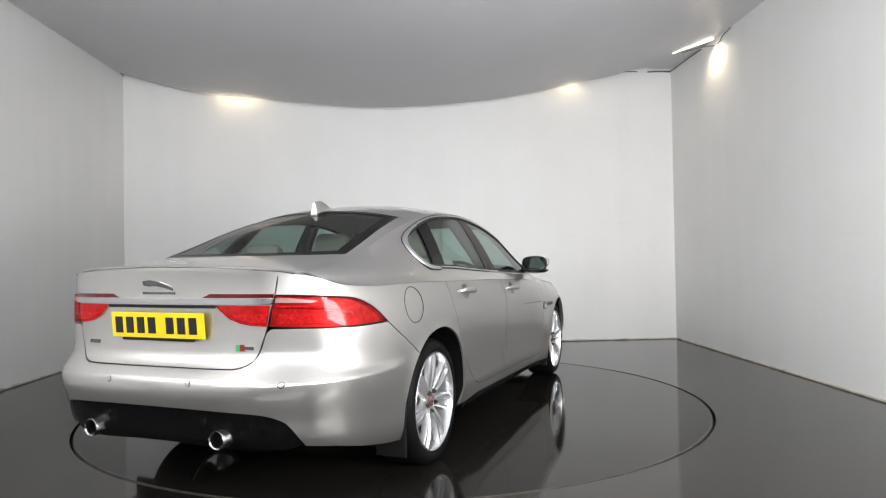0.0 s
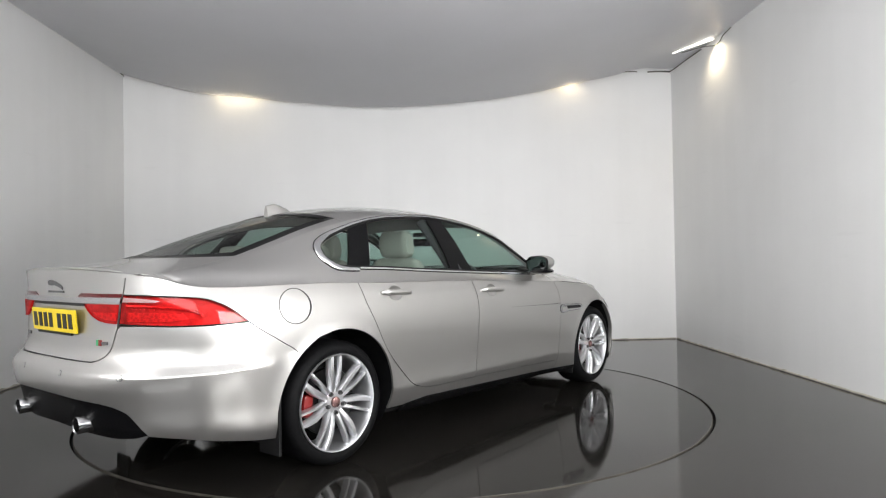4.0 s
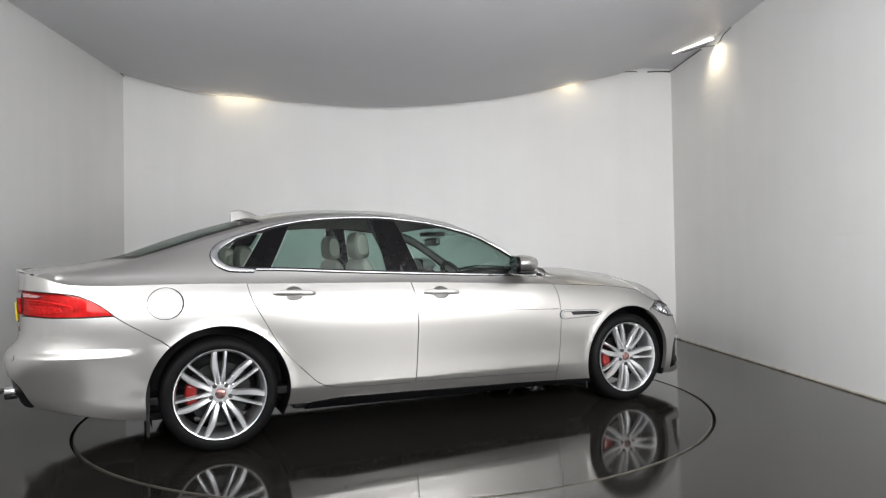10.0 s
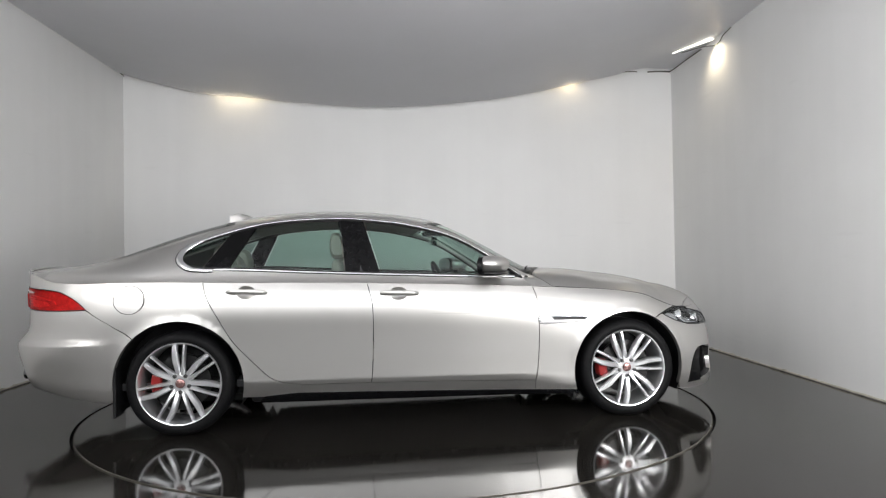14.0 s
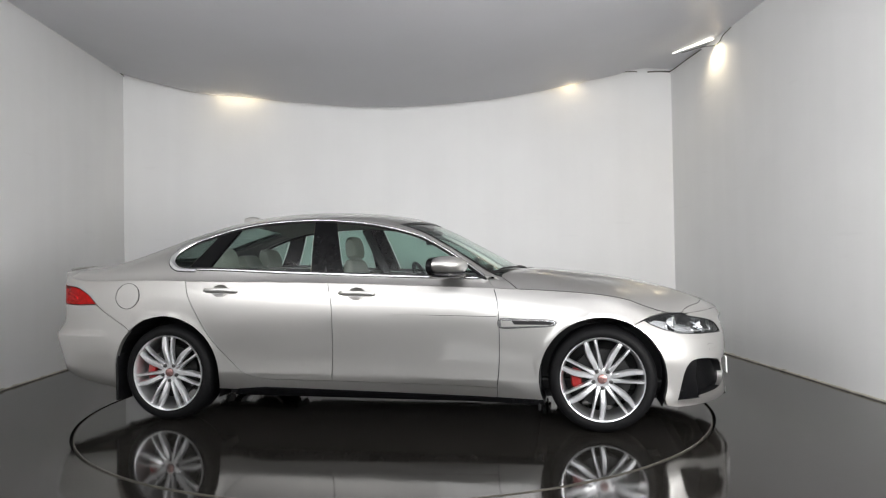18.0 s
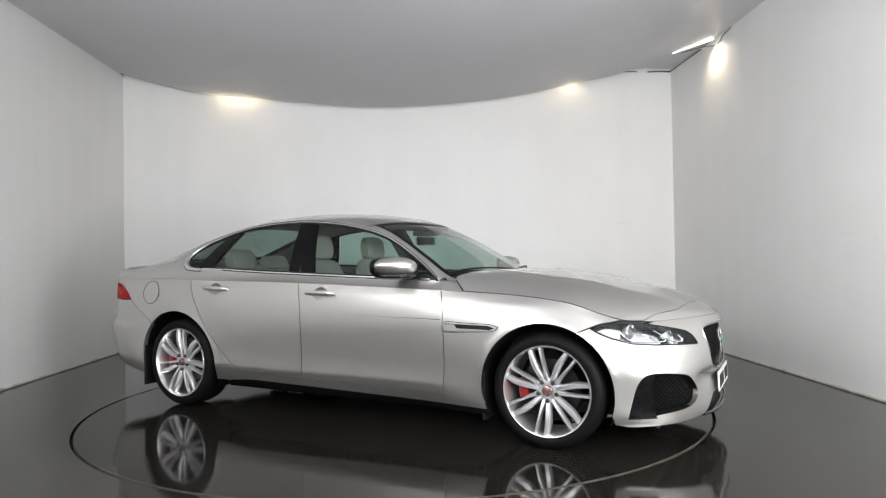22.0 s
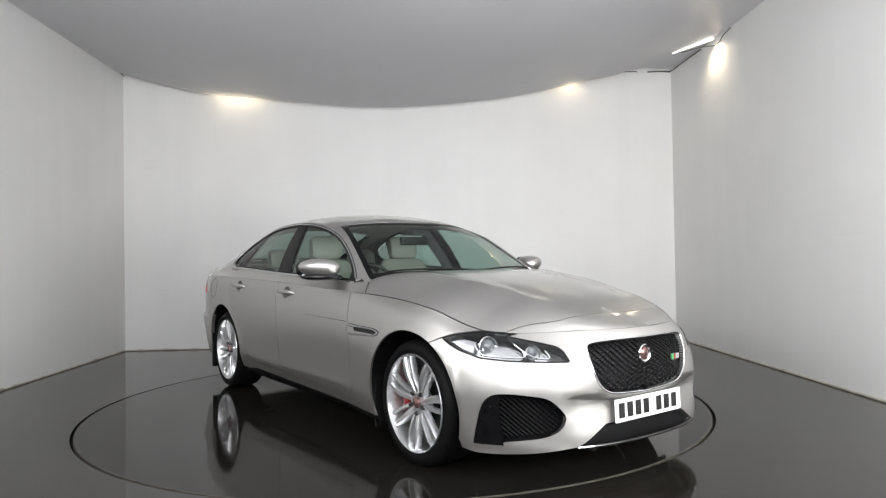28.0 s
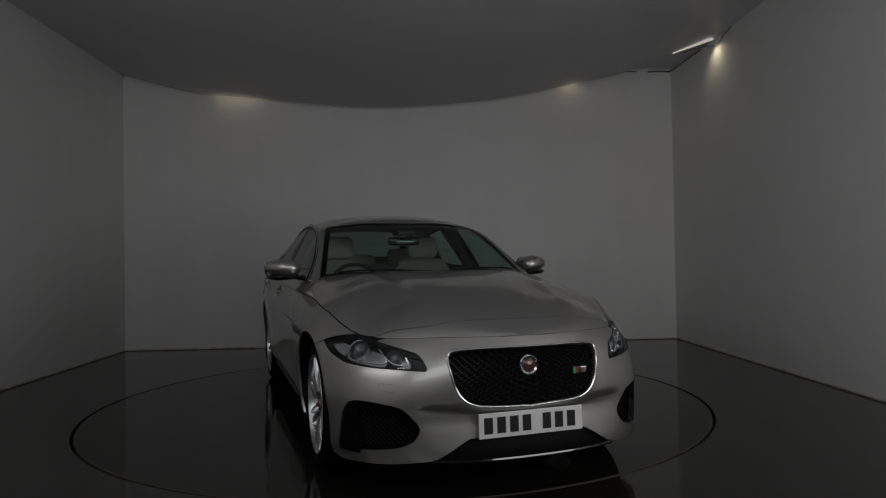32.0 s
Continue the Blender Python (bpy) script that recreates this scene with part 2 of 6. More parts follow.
def skin(outline, f, h=0.045, holes=(), gap=0.0018, thick=0.012, side=1, offset=0.0, lines=()):
    """Vertices, normals and faces of a curved panel: a flat outline filled with triangles, carried by f(u, v) onto the body."""
    out = dense([tuple(p) for p in outline], h * 0.5)
    out = [tuple(p) for p in shrink(out, gap)] if gap else out
    hol = [dense([tuple(p) for p in hh], h * 0.5) for hh in holes]
    A = np.array(out)
    lo, hi = A.min(0), A.max(0)
    g = np.stack(np.meshgrid(np.arange(lo[0] + h / 2, hi[0], h), np.arange(lo[1] + h / 2, hi[1], h), indexing="ij"), -1).reshape(-1, 2)
    g = g[inside(g, out) & (away(g, out) > h * 0.35)] if len(g) else g
    for hh in hol:
        g = g[~inside(g, hh) & (away(g, hh) > h * 0.35)]
    V, E, loops = [], [], []
    for ring_ in [out] + hol:
        k = len(V)
        V += [Vector(p) for p in ring_]
        E += [(k + i, k + (i + 1) % len(ring_)) for i in range(len(ring_))]
    for ln in lines:
        q = np.array(dense([tuple(p) for p in ln], h * 0.5, False))
        g = g[away(g, q) > h * 0.3] if len(g) else g
        q = q[inside(q, out) & (away(q, out) > 0.004)]
        for hh in hol:
            q = q[~inside(q, hh)]
        k = len(V)
        V += [Vector(p) for p in q]
        E += [(k + i, k + i + 1) for i in range(len(q) - 1) if np.hypot(*(q[i + 1] - q[i])) < h]
    V += [Vector(p) for p in g]
    vs, es, fs, ov, oe, of = geometry.delaunay_2d_cdt(V, E, [], 0, 1e-7)
    U = np.array([tuple(v) for v in vs])
    T = np.array([tuple(x) for x in fs], int)
    c = U[T].mean(1)
    keep = inside(c, out)
    for hh in hol:
        keep &= ~inside(c, hh)
    T = T[keep]
    e = 2e-3
    P = f(U[:, 0], U[:, 1])
    n = np.cross(f(U[:, 0] + e, U[:, 1]) - f(U[:, 0] - e, U[:, 1]), f(U[:, 0], U[:, 1] + e) - f(U[:, 0], U[:, 1] - e))
    n /= np.maximum(np.linalg.norm(n, axis=1), 1e-12)[:, None]
    mid = np.stack([np.clip(P[:, 0], -1.2, 1.0), 0 * P[:, 0], np.full(len(P), 0.62)], -1)
    if np.sum(n * (P - mid)) < 0:
        n = -n
    P = P + n * offset
    tn = np.cross(P[T[:, 1]] - P[T[:, 0]], P[T[:, 2]] - P[T[:, 0]])
    flip = np.sum(tn * n[T[:, 0]], axis=1) < 0
    T[flip] = T[flip][:, ::-1]
    # the turned-in edge
    cnt = {}
    for a, b, d in T:
        for x, y in ((a, b), (b, d), (d, a)):
            cnt[(x, y)] = 1
    rim = [(x, y) for x, y in cnt if (y, x) not in cnt]
    PV, NV, F = [P], [n], [tuple(t) for t in T]
    if thick:
        idx = sorted({x for xy in rim for x in xy})
        at = {x: i for i, x in enumerate(idx)}
        base = len(P)
        m = len(idx)
        outw = np.zeros((m, 3))
        for x, y in rim:
            w = np.cross(P[y] - P[x], n[x])
            outw[at[x]] += w
            outw[at[y]] += w
        outw /= np.maximum(np.linalg.norm(outw, axis=1), 1e-12)[:, None]
        PV += [P[idx], P[idx] - n[idx] * thick]
        NV += [outw, outw]
        for x, y in rim:
            a, b = base + at[x], base + at[y]
            F.append((b, a, a + m, b + m))
    P, n = np.concatenate(PV), np.concatenate(NV)
    if side < 0:
        P, n = P * (1, -1, 1), n * (1, -1, 1)
        F = [t[::-1] for t in F]
    return P, n, F


def panel(name, skins, material, parent, label=""):
    """One mesh out of one or more skins."""
    P, N, F, k = [], [], [], 0
    for p, n, f in skins:
        P.append(p), N.append(n)
        F += [tuple(i + k for i in t) for t in f]
        k += len(p)
    P, N = np.concatenate(P), np.concatenate(N)
    me = bpy.data.meshes.new(name)
    me.from_pydata(P.tolist(), [], [tuple(int(i) for i in t) for t in F])
    for q in me.polygons:
        q.use_smooth = True
    me.normals_split_custom_set_from_vertices([tuple(v) for v in N])
    return put(name, me, material, parent, label)


# ------------------------------------------------------------ the room
XL, XR_, YB, YF, ZC = -3.50, 3.60, 3.39, -8.2, 3.55
CORNERS = ((-3.487, 3.425), (3.640, 3.362), (3.255, YF), (-3.60, YF))


def wall(name, a, b, label, material=None, joints=(1.40, 1.95, 3.15)):
    """An upright slab from a to b, 0.2 m thick, its face towards the room."""
    (ax, ay), (bx, by) = a, b
    d = Vector((bx - ax, by - ay, 0)).normalized()
    n = Vector((-d.y, d.x, 0)) * 0.2
    bm = bmesh.new()
    lo = [bm.verts.new(v) for v in ((ax, ay, 0), (bx, by, 0), (bx + n.x, by + n.y, 0), (ax + n.x, ay + n.y, 0))]
    hi = [bm.verts.new(v.co + Vector((0, 0, 3.95))) for v in lo]
    bm.faces.new(lo), bm.faces.new(hi)
    for i in range(4):
        bm.faces.new((lo[i], lo[(i + 1) % 4], hi[(i + 1) % 4], hi[i]))
    w = tagged(part(name, bm, material or WALL), label, "wall", kind="structure")
    # dark sealant line along the foot
    bm = bmesh.new()
    m = Matrix.Translation((ax, ay, 0)) @ Matrix.Rotation(math.atan2(d.y, d.x), 4, "Z")
    run = Vector((bx - ax, by - ay, 0)).length - 0.01
    box(bm, (0.01, -0.006, 0.0), (run, 0.0, 0.007), m=m)
    tagged(part("baseboard", bm, SEALANT), "thin dark sealant line along the foot of the wall", "trim", kind="structure")
    # ragged cream filler above it
    bm = bmesh.new()
    rnd = random.Random(len(name))
    n = int(run / 0.06)
    rows = []
    for k in range(n + 1):
        x, z = 0.012 + (run - 0.014) * k / n, 0.016 + 0.006 * rnd.random() + (0.008 if rnd.random() < 0.12 else 0)
        rows.append([bm.verts.new(m @ Vector(p)) for p in ((x, -0.0045, 0.0072), (x, -0.0035, z * 0.8), (x, 0.0, z))])
    for p, q in zip(rows, rows[1:]):
        for i in range(2):
            bm.faces.new((p[i], q[i], q[i + 1], p[i + 1]))
    tagged(part("trim", bm, FILLER), "ragged cream filler along the foot of the wall", "trim", kind="structure")
    # filled upright board joints
    for x in (joints if name == "wall_right" else ()):
        bm = bmesh.new()
        rows = []
        for k in range(41):
            z = 0.03 + 3.3 * k / 40
            o, wd = 0.004 * math.sin(k * 1.7 + x), 0.005 + 0.003 * rnd.random()
            rows.append([bm.verts.new(m @ Vector((x + o + d * wd, -h, z))) for d, h in ((-1, 0.0001), (-0.3, 0.0006), (0.3, 0.0006), (1, 0.0001))])
        for p, q in zip(rows, rows[1:]):
            for i in range(3):
                bm.faces.new((p[i], p[i + 1], q[i + 1], q[i]))
        tagged(part("trim", bm, WALL, smooth=True), "faint filled joint between wall boards", "trim", kind="structure")
    return w


def slab(name, lo, hi, material, label, category):
    bm = bmesh.new()
    box(bm, lo, hi)
    return tagged(part(name, bm, material), label, category, kind="structure")


UNSEENWALL = mat("unseen_wall_dark", (0.10, 0.10, 0.10), 0.5, vary=0.1, scale=2.0)
FILLER = mat("cream_filler", (0.52, 0.49, 0.42), 0.7, vary=0.35, scale=7)
SEALANT = mat("grey_sealant", (0.14, 0.13, 0.115), 0.7, vary=0.6, scale=6)
wall("wall_back", CORNERS[0], CORNERS[1], "plain white painted wall behind the turntable")
wall("wall_right", CORNERS[1], CORNERS[2], "plain white painted side wall with scuffed foot")
# unseen dark wall, added behind the camera to close the room
wall("wall_front", CORNERS[2], CORNERS[3], "dark unseen wall added behind the camera to close the room", UNSEENWALL)
wall("wall_left", CORNERS[3], CORNERS[0], "plain white painted side wall")
# unseen slabs added to close the room; the front one bounces lamp light
slab("roof_slab", (-3.9, YF - 0.3, 3.95), (3.9, 3.7, 4.1), CEIL, "plain slab above the hanging ceiling", "ceiling")
slab("ceiling_front", (-3.7, YF - 0.1, 3.575), (3.7, -2.55, 3.62), CEIL, "unseen pale ceiling added over the camera to bounce light", "ceiling")

SAG = cv((-3.5, 0.05), (-3.2, 0.14), (-2.85, 0.23), (-2.5, 0.31), (-1.8, 0.385), (-1.1, 0.45), (-0.35, 0.50), (0.35, 0.475), (1.05, 0.415), (1.8, 0.30), (2.5, 0.155), (2.9, 0.06), (3.05, 0.01), (3.6, 0.0))
FALL = cv((YF, 0.0), (-4.5, 0.15), (-2.0, 0.55), (0.5, 0.9), (3.25, 1.0))


def ceiling():
    bm = bmesh.new()
    nx, ny = 70, 50
    xs = np.linspace(XL - 0.1, XR_ + 0.06, nx)
    ys = np.linspace(-2.6, 3.23, ny)
    grid = [[bm.verts.new((x, y, ZC - float(SAG(x)) * float(FALL(y)))) for y in ys] for x in xs]
    for i in range(nx - 1):
        for j in range(ny - 1):
            bm.faces.new((grid[i][j], grid[i][j + 1], grid[i + 1][j + 1], grid[i + 1][j]))
    bmesh.ops.solidify(bm, geom=bm.faces[:], thickness=-0.02)
    tagged(part("ceiling", bm, CEIL, smooth=True), "smooth pale grey ceiling sheet that hangs in a bow", "ceiling", kind="structure")


ceiling()

RT = 2.277


def floor():
    bm = bmesh.new()
    n = 128
    ring_ = [bm.verts.new((math.cos(2 * math.pi * k / n) * (RT + 0.020), math.sin(2 * math.pi * k / n) * (RT + 0.020), 0)) for k in range(n)]
    far = []
    for k in range(n):
        a = 2 * math.pi * k / n
        c, s = math.cos(a), math.sin(a)
        d = min(3.75 / max(abs(c), 1e-6), (3.5 if s > 0 else 8.3) / max(abs(s), 1e-6))
        far.append(bm.verts.new((c * d, s * d, 0)))
    for k in range(n):
        bm.faces.new((ring_[k], far[k], far[(k + 1) % n], ring_[(k + 1) % n]))
    low = [bm.verts.new((v.co.x, v.co.y, -0.05)) for v in ring_]
    for k in range(n):
        bm.faces.new((ring_[k], ring_[(k + 1) % n], low[(k + 1) % n], low[k]))
    corners = [bm.verts.new(p) for p in ((-3.75, 3.5, 0), (3.75, 3.5, 0), (-3.75, -8.3, 0), (3.75, -8.3, 0))]
    for c in corners:
        a = [v for v in far if abs(v.co.x - c.co.x) < 1e-4]
        b = [v for v in far if abs(v.co.y - c.co.y) < 1e-4]
        a, b = min(a, key=lambda v: (v.co - c.co).length), min(b, key=lambda v: (v.co - c.co).length)
        bm.faces.new((a, c, b))
    bmesh.ops.recalc_face_normals(bm, faces=bm.faces)
    tagged(part("floor", bm, FLOOR), "dark glossy resin floor reflecting the walls", "floor", kind="structure")
    bm = bmesh.new()
    box(bm, (-3.9, -8.4, -0.12), (3.9, 3.7, -0.05))
    tagged(part("floor_pit", bm, BLACKGAP), "dark bottom of the slot round the turntable", "floor", kind="structure")


floor()


def turntable():
    bm = bmesh.new()
    lathe(bm, [(RT, -0.04), (RT, -0.003), (RT - 0.003, 0.0), (RT * 0.5, 0.0), (0.01, 0.0)], pose(0, 0, 0, 90), seg=128)
    root = tagged(part("turntable", bm, TABLE), "round dark glossy turntable flush with the floor", "turntable")
    bm = bmesh.new()
    lathe(bm, [(RT - 0.006, 0.0004), (RT - 0.001, 0.0006), (RT + 0.001, -0.001), (RT + 0.001, -0.03)], pose(0, 0, 0, 90), seg=128)
    part("rim_edge", bm, RIMSTEEL, root, "worn brown-grey steel edge of the turntable")
    return root


table = turntable()


def ceiling_glow():
    """A glowing strip in place of the lamplit fold where the ceiling sheet lifts by the right wall."""
    root = new("ceiling_glow")
    tagged(root, "glowing strip in place of the lamplit fold at the ceiling edge", "light")
    # emissive strip added for lamplight on the fold; it is no fitting
    bm = bmesh.new()
    n = 14
    ra, rb = [], []
    for k in range(n + 1):
        u = k / n
        x, y = 3.31 + (3.53 - 3.31) * u, 2.52 + (1.93 - 2.52) * u
        w = 0.002 + 0.048 * u ** 0.75
        z = ZC - float(SAG(x)) * float(FALL(y)) - 0.022
        ra.append(bm.verts.new((x - w * 0.6, y - w * 0.3, z)))
        rb.append(bm.verts.new((x + w * 0.6, y + w * 0.3, z - 0.012)))
    for k in range(n):
        bm.faces.new((ra[k], ra[k + 1], rb[k + 1], rb[k]))
    bmesh.ops.solidify(bm, geom=bm.faces[:], thickness=0.008)
    part("diffuser", bm, LAMPGLOW, root, "bright warm strip that glows as the lit ceiling fold")
    bm = bmesh.new()
    sweep(bm, smooth_line([(3.40, 2.45, 3.522), (3.50, 2.25, 3.515), (3.56, 2.10, 3.49), (3.575, 1.98, 3.46), (3.58, 1.88, 3.47), (3.575, 1.78, 3.51), (3.57, 1.6, 3.53)], 5), 0.005, seg=8)
    part("lip", bm, SEALANT, root, "thin grey edge of the lifted sheet")
    for i, (x, z) in enumerate(((-2.02, 3.30), (2.24, 3.46))):
        r = new("wall_washer_fitting")
        tagged(r, "small warm downlight hidden behind the ceiling edge", "light", group="wall washers")
        bm = bmesh.new()
        tube(bm, (x, 3.285, z + 0.02), (x, 3.285, z + 0.10), 0.035, seg=20)
        tube(bm, (x, 3.285, z + 0.09), (x, 3.285, 3.96), 0.006, seg=8)
        part("can", bm, GLOSSBLACK, r)
        bm = bmesh.new()
        tube(bm, (x, 3.285, z + 0.012), (x, 3.285, z + 0.019), 0.028, seg=20)
        part("lamp_face", bm, LAMPGLOW, r)
    # cracks and gaps where sheet and walls meet
    for pts, r in (([(3.0, 3.365, 3.549), (3.14, 3.362, 3.553), (3.18, 3.36, 3.548)], 0.006), ([(3.32, 3.355, 3.546), (3.45, 3.352, 3.553), (3.62, 3.35, 3.548)], 0.010), ([(3.625, 3.34, 3.55), (3.615, 3.0, 3.548), (3.60, 2.6, 3.54), (3.59, 2.35, 3.53)], 0.006),
                   ([(-3.475, 3.41, 3.48), (-3.478, 3.38, 3.505), (-3.485, 3.0, 3.52), (-3.49, 2.0, 3.545), (-3.50, 0.8, 3.55)], 0.005)):
        bm = bmesh.new()
        sweep(bm, smooth_line(pts, 5), r, seg=6)
        tagged(part("ceiling_gap", bm, SEALANT), "dark open joint between ceiling and wall", "trim", kind="structure")


ceiling_glow()

# ------------------------------------------------------------ the car's form (x forward, y to its left, metres, half body)
XCF, XCR = 1.45, -1.60
NF = cv((0.15, 2.75), (0.45, 2.65), (0.6, 2.3), (0.72, 2.0), (0.9, 2.0))
NR = cv((0.2, 3.4), (0.5, 3.5), (0.7, 3.62), (1.1, 3.62))
XF = cv((0.12, 2.318), (0.17, 2.334), (0.2, 2.337), (0.3, 2.333), (0.38, 2.329), (0.45, 2.336), (0.6, 2.345), (0.69, 2.335), (0.74, 2.31), (0.8, 2.25))
XR = cv((0.22, -2.47), (0.3, -2.56), (0.45, -2.613), (0.585, -2.634), (0.60, -2.631), (0.615, -2.620), (0.665, -2.574), (0.78, -2.552), (0.92, -2.556), (1.0, -2.560), (1.05, -2.567), (1.08, -2.572))
ZS = cv((-2, 1.075), (-1.7, 1.055), (-1.5, 1.03), (-1.36, 0.992), (-1.2, 0.978), (-1, 0.979), (-0.83, 0.973), (-0.12, 0.949), (0.58, 0.906), (0.75, 0.893),
        (0.93, 0.873), (1.0, 0.862), (1.19, 0.812), (1.25, 0.780), (1.317, 0.747), (1.355, 0.735), (1.418, 0.730), (1.474, 0.728), (1.53, 0.730), (1.7, 0.737), (2, 0.738))
ZLOW = 0.17
WQ = cv((0, 0.800), (0.06, 0.834), (0.13, 0.858), (0.165, 0.8672), (0.20, 0.8748), (0.214, 0.8772), (0.225, 0.8777), (0.25, 0.8780), (0.30, 0.8787), (0.36, 0.8808), (0.46, 0.8872), (0.58, 0.8955), (0.68, 0.9012), (0.76, 0.9022), (0.85, 0.8972), (0.93, 0.8865), (1.0, 0.868))
WN = cv((0, 0.83), (0.08, 0.862), (0.3, 0.885), (0.6, 0.90), (0.8, 0.896), (0.92, 0.880), (1.0, 0.860))
WF = cv((0, 0.864), (0.08, 0.876), (0.3, 0.888), (0.6, 0.90), (0.8, 0.893), (0.88, 0.878), (0.94, 0.857), (1.0, 0.823))
HUBS = (1.48, -1.48)
HUBZ = 0.333


def ring(s, z):
    """The body's side, run from the tail (s = -2) along the flank to the nose (s = 2), at height z."""
    s, z = np.asarray(s, float), np.asarray(z, float)
    zs = ZS(s)
    q = np.clip((z - ZLOW) / (zs - ZLOW), 0, 1.2)
    k = np.where(s > 0, np.clip((s - 0.48) / 0.35, 0, 1), np.clip((-s - 0.72) / 0.35, 0, 1))
    w = WQ(q) * (1 - k) + np.where(s > 0, WF(q), WN(q)) * k
    a = np.radians(90 * np.clip(np.abs(s) - 1, 0, 1))
    f = s > 0
    n = np.where(f, NF(z), NR(z))
    e = np.where(f, XF(z), XR(z))
    c = np.where(f, XCF, XCR)
    x = np.where(np.abs(s) <= 1, XCR + (s + 1) / 2 * (XCF - XCR), c + (e - c) * np.sin(a) ** (2 / n))
    taper = 1 - 0.035 * np.clip((-x - 0.9) / 1.2, 0, 1) ** 2
    y = w * taper * np.cos(a) ** (2 / n)
    for h in HUBS:
        d = np.hypot(x - h, z - HUBZ)
        y = y + 0.008 * np.exp(-((d - 0.392) / 0.028) ** 2) * np.clip((z - 0.25) / 0.2, 0, 1) * (np.abs(s) < 1.45)
    # the ledge round the rear bumper, which runs out before the wheel arch
    m = np.clip((-x - 1.86) / 0.30, 0, 1)
    y = y + 0.013 * m * m * (3 - 2 * m) * np.clip((0.617 - z) / 0.022, 0, 1) * np.clip((z - 0.28) / 0.31, 0, 1) * (s > -1.9) * (s < -1)
    # the fold under the nose, from the side intakes to the plate
    ay = np.abs(y)
    m = np.clip((0.54 - ay) / 0.11, 0, 1)
    k = np.clip((ay - 0.18) / 0.32, 0, 1)
    zc = 0.405 + 0.032 * k * k * (3 - 2 * k)
    x = x - 0.021 * m * m * (3 - 2 * m) * np.clip((zc - z) / 0.016, 0, 1) * np.clip((z - 0.19) / (zc - 0.19), 0, 1) * (s > 1.2)
    return np.stack([x, y, z + 0 * x], -1)


def ringp(u, z):
    return ring(np.asarray(u) / 1.5, z)


def sx(x, z):
    """The run s at which the flank has that x, at height z."""
    if XCR <= x <= XCF:
        return -1 + 2 * (x - XCR) / (XCF - XCR)
    if x > XCF:
        return 1 + math.degrees(math.asin(min(1, (x - XCF) / (float(XF(z)) - XCF)) ** (float(NF(z)) / 2))) / 90
    return -1 - math.degrees(math.asin(min(1, (x - XCR) / (float(XR(z)) - XCR)) ** (float(NR(z)) / 2))) / 90


def U(x, z):
    return (1.5 * sx(x, z), z)


def Uy(y, z, front=True):
    """The same for a place on the nose or the tail, by its y; past the middle the run goes on to the other flank."""
    lo, hi = 1.0, 2.0
    for _ in range(30):
        m = (lo + hi) / 2
        if ring(m if front else -m, z)[1] > abs(y):
            lo = m
        else:
            hi = m
    m = lo if y >= 0 else 4 - lo
    return (1.5 * (m if front else -m), z)


def whole(u, z):
    """The side run carried on round the nose or tail to the other flank."""
    s = np.asarray(u) / 1.5
    over = np.abs(s) > 2
    P = ring(np.where(over, np.sign(s) * (4 - np.abs(s)), s), z)
    P[..., 1] *= np.where(over, -1, 1)
    return P


CREASE = ring(np.linspace(-2, 2, 400), ZS(np.linspace(-2, 2, 400)))


REAR = CREASE[:200]
XE = float(np.interp(0.615, REAR[:, 1], REAR[:, 0]))
XE2 = float(np.interp(0.578, REAR[:, 1], REAR[:, 0]))


def crease(x):
    return np.interp(x, CREASE[:, 0], CREASE[:, 1]), np.interp(x, CREASE[:, 0], CREASE[:, 2])


ZB = cv((-2.44, 1.043), (-2.36, 1.026), (-2.2, 1.02), (-2.0, 1.035), (-1.6, 1.055), (-1.43, 1.050), (-1.09, 1.041), (-0.73, 1.022), (-0.29, 1.002), (0.3, 0.978), (0.78, 0.962), (1.0, 0.955))
YBELT = cv((-2.44, 0.608), (-2.36, 0.66), (-2.2, 0.725), (-2.0, 0.765), (-1.6, 0.80), (-1.2, 0.815), (-0.5, 0.815), (0.3, 0.81), (0.78, 0.79), (1.0, 0.77))
ZR = cv((-2.44, 1.0475), (-2.36, 1.050), (-2.2, 1.066), (-2.0, 1.10), (-1.7, 1.185), (-1.5, 1.25), (-1.3, 1.305), (-1.12, 1.345), (-0.93, 1.378), (-0.71, 1.397), (-0.44, 1.402), (-0.22, 1.388), (-0.03, 1.362),
        (0.17, 1.318), (0.32, 1.266), (0.47, 1.185), (0.63, 1.085), (0.80, 0.975), (0.9, 0.95))
YR = cv((-2.44, 0.604), (-2.36, 0.608), (-2.2, 0.615), (-2.0, 0.62), (-1.7, 0.61), (-1.3, 0.60), (-0.9, 0.60), (-0.44, 0.60), (-0.03, 0.61), (0.17, 0.625), (0.32, 0.645), (0.47, 0.672), (0.63, 0.71), (0.80, 0.765), (0.9, 0.78))
ZM = cv((-2.52, 1.076), (-2.45, 1.086), (-2.35, 1.096), (-2.2, 1.116), (-2.0, 1.167), (-1.8, 1.241), (-1.6, 1.310), (-1.4, 1.368), (-1.2, 1.416), (-1.0, 1.447), (-0.75, 1.468), (-0.5, 1.473), (-0.25, 1.463), (0, 1.437),
        (0.2, 1.398), (0.4, 1.316), (0.57, 1.228), (0.75, 1.128), (0.93, 1.03), (1.1, 0.97))
ZBON = cv((0.7, 1.03), (0.95, 1.027), (1.115, 1.020), (1.3, 1.004), (1.53, 0.974), (1.76, 0.932), (2.0, 0.870), (2.14, 0.820), (2.20, 0.796), (2.25, 0.773), (2.285, 0.754), (2.311, 0.738), (2.34, 0.716))


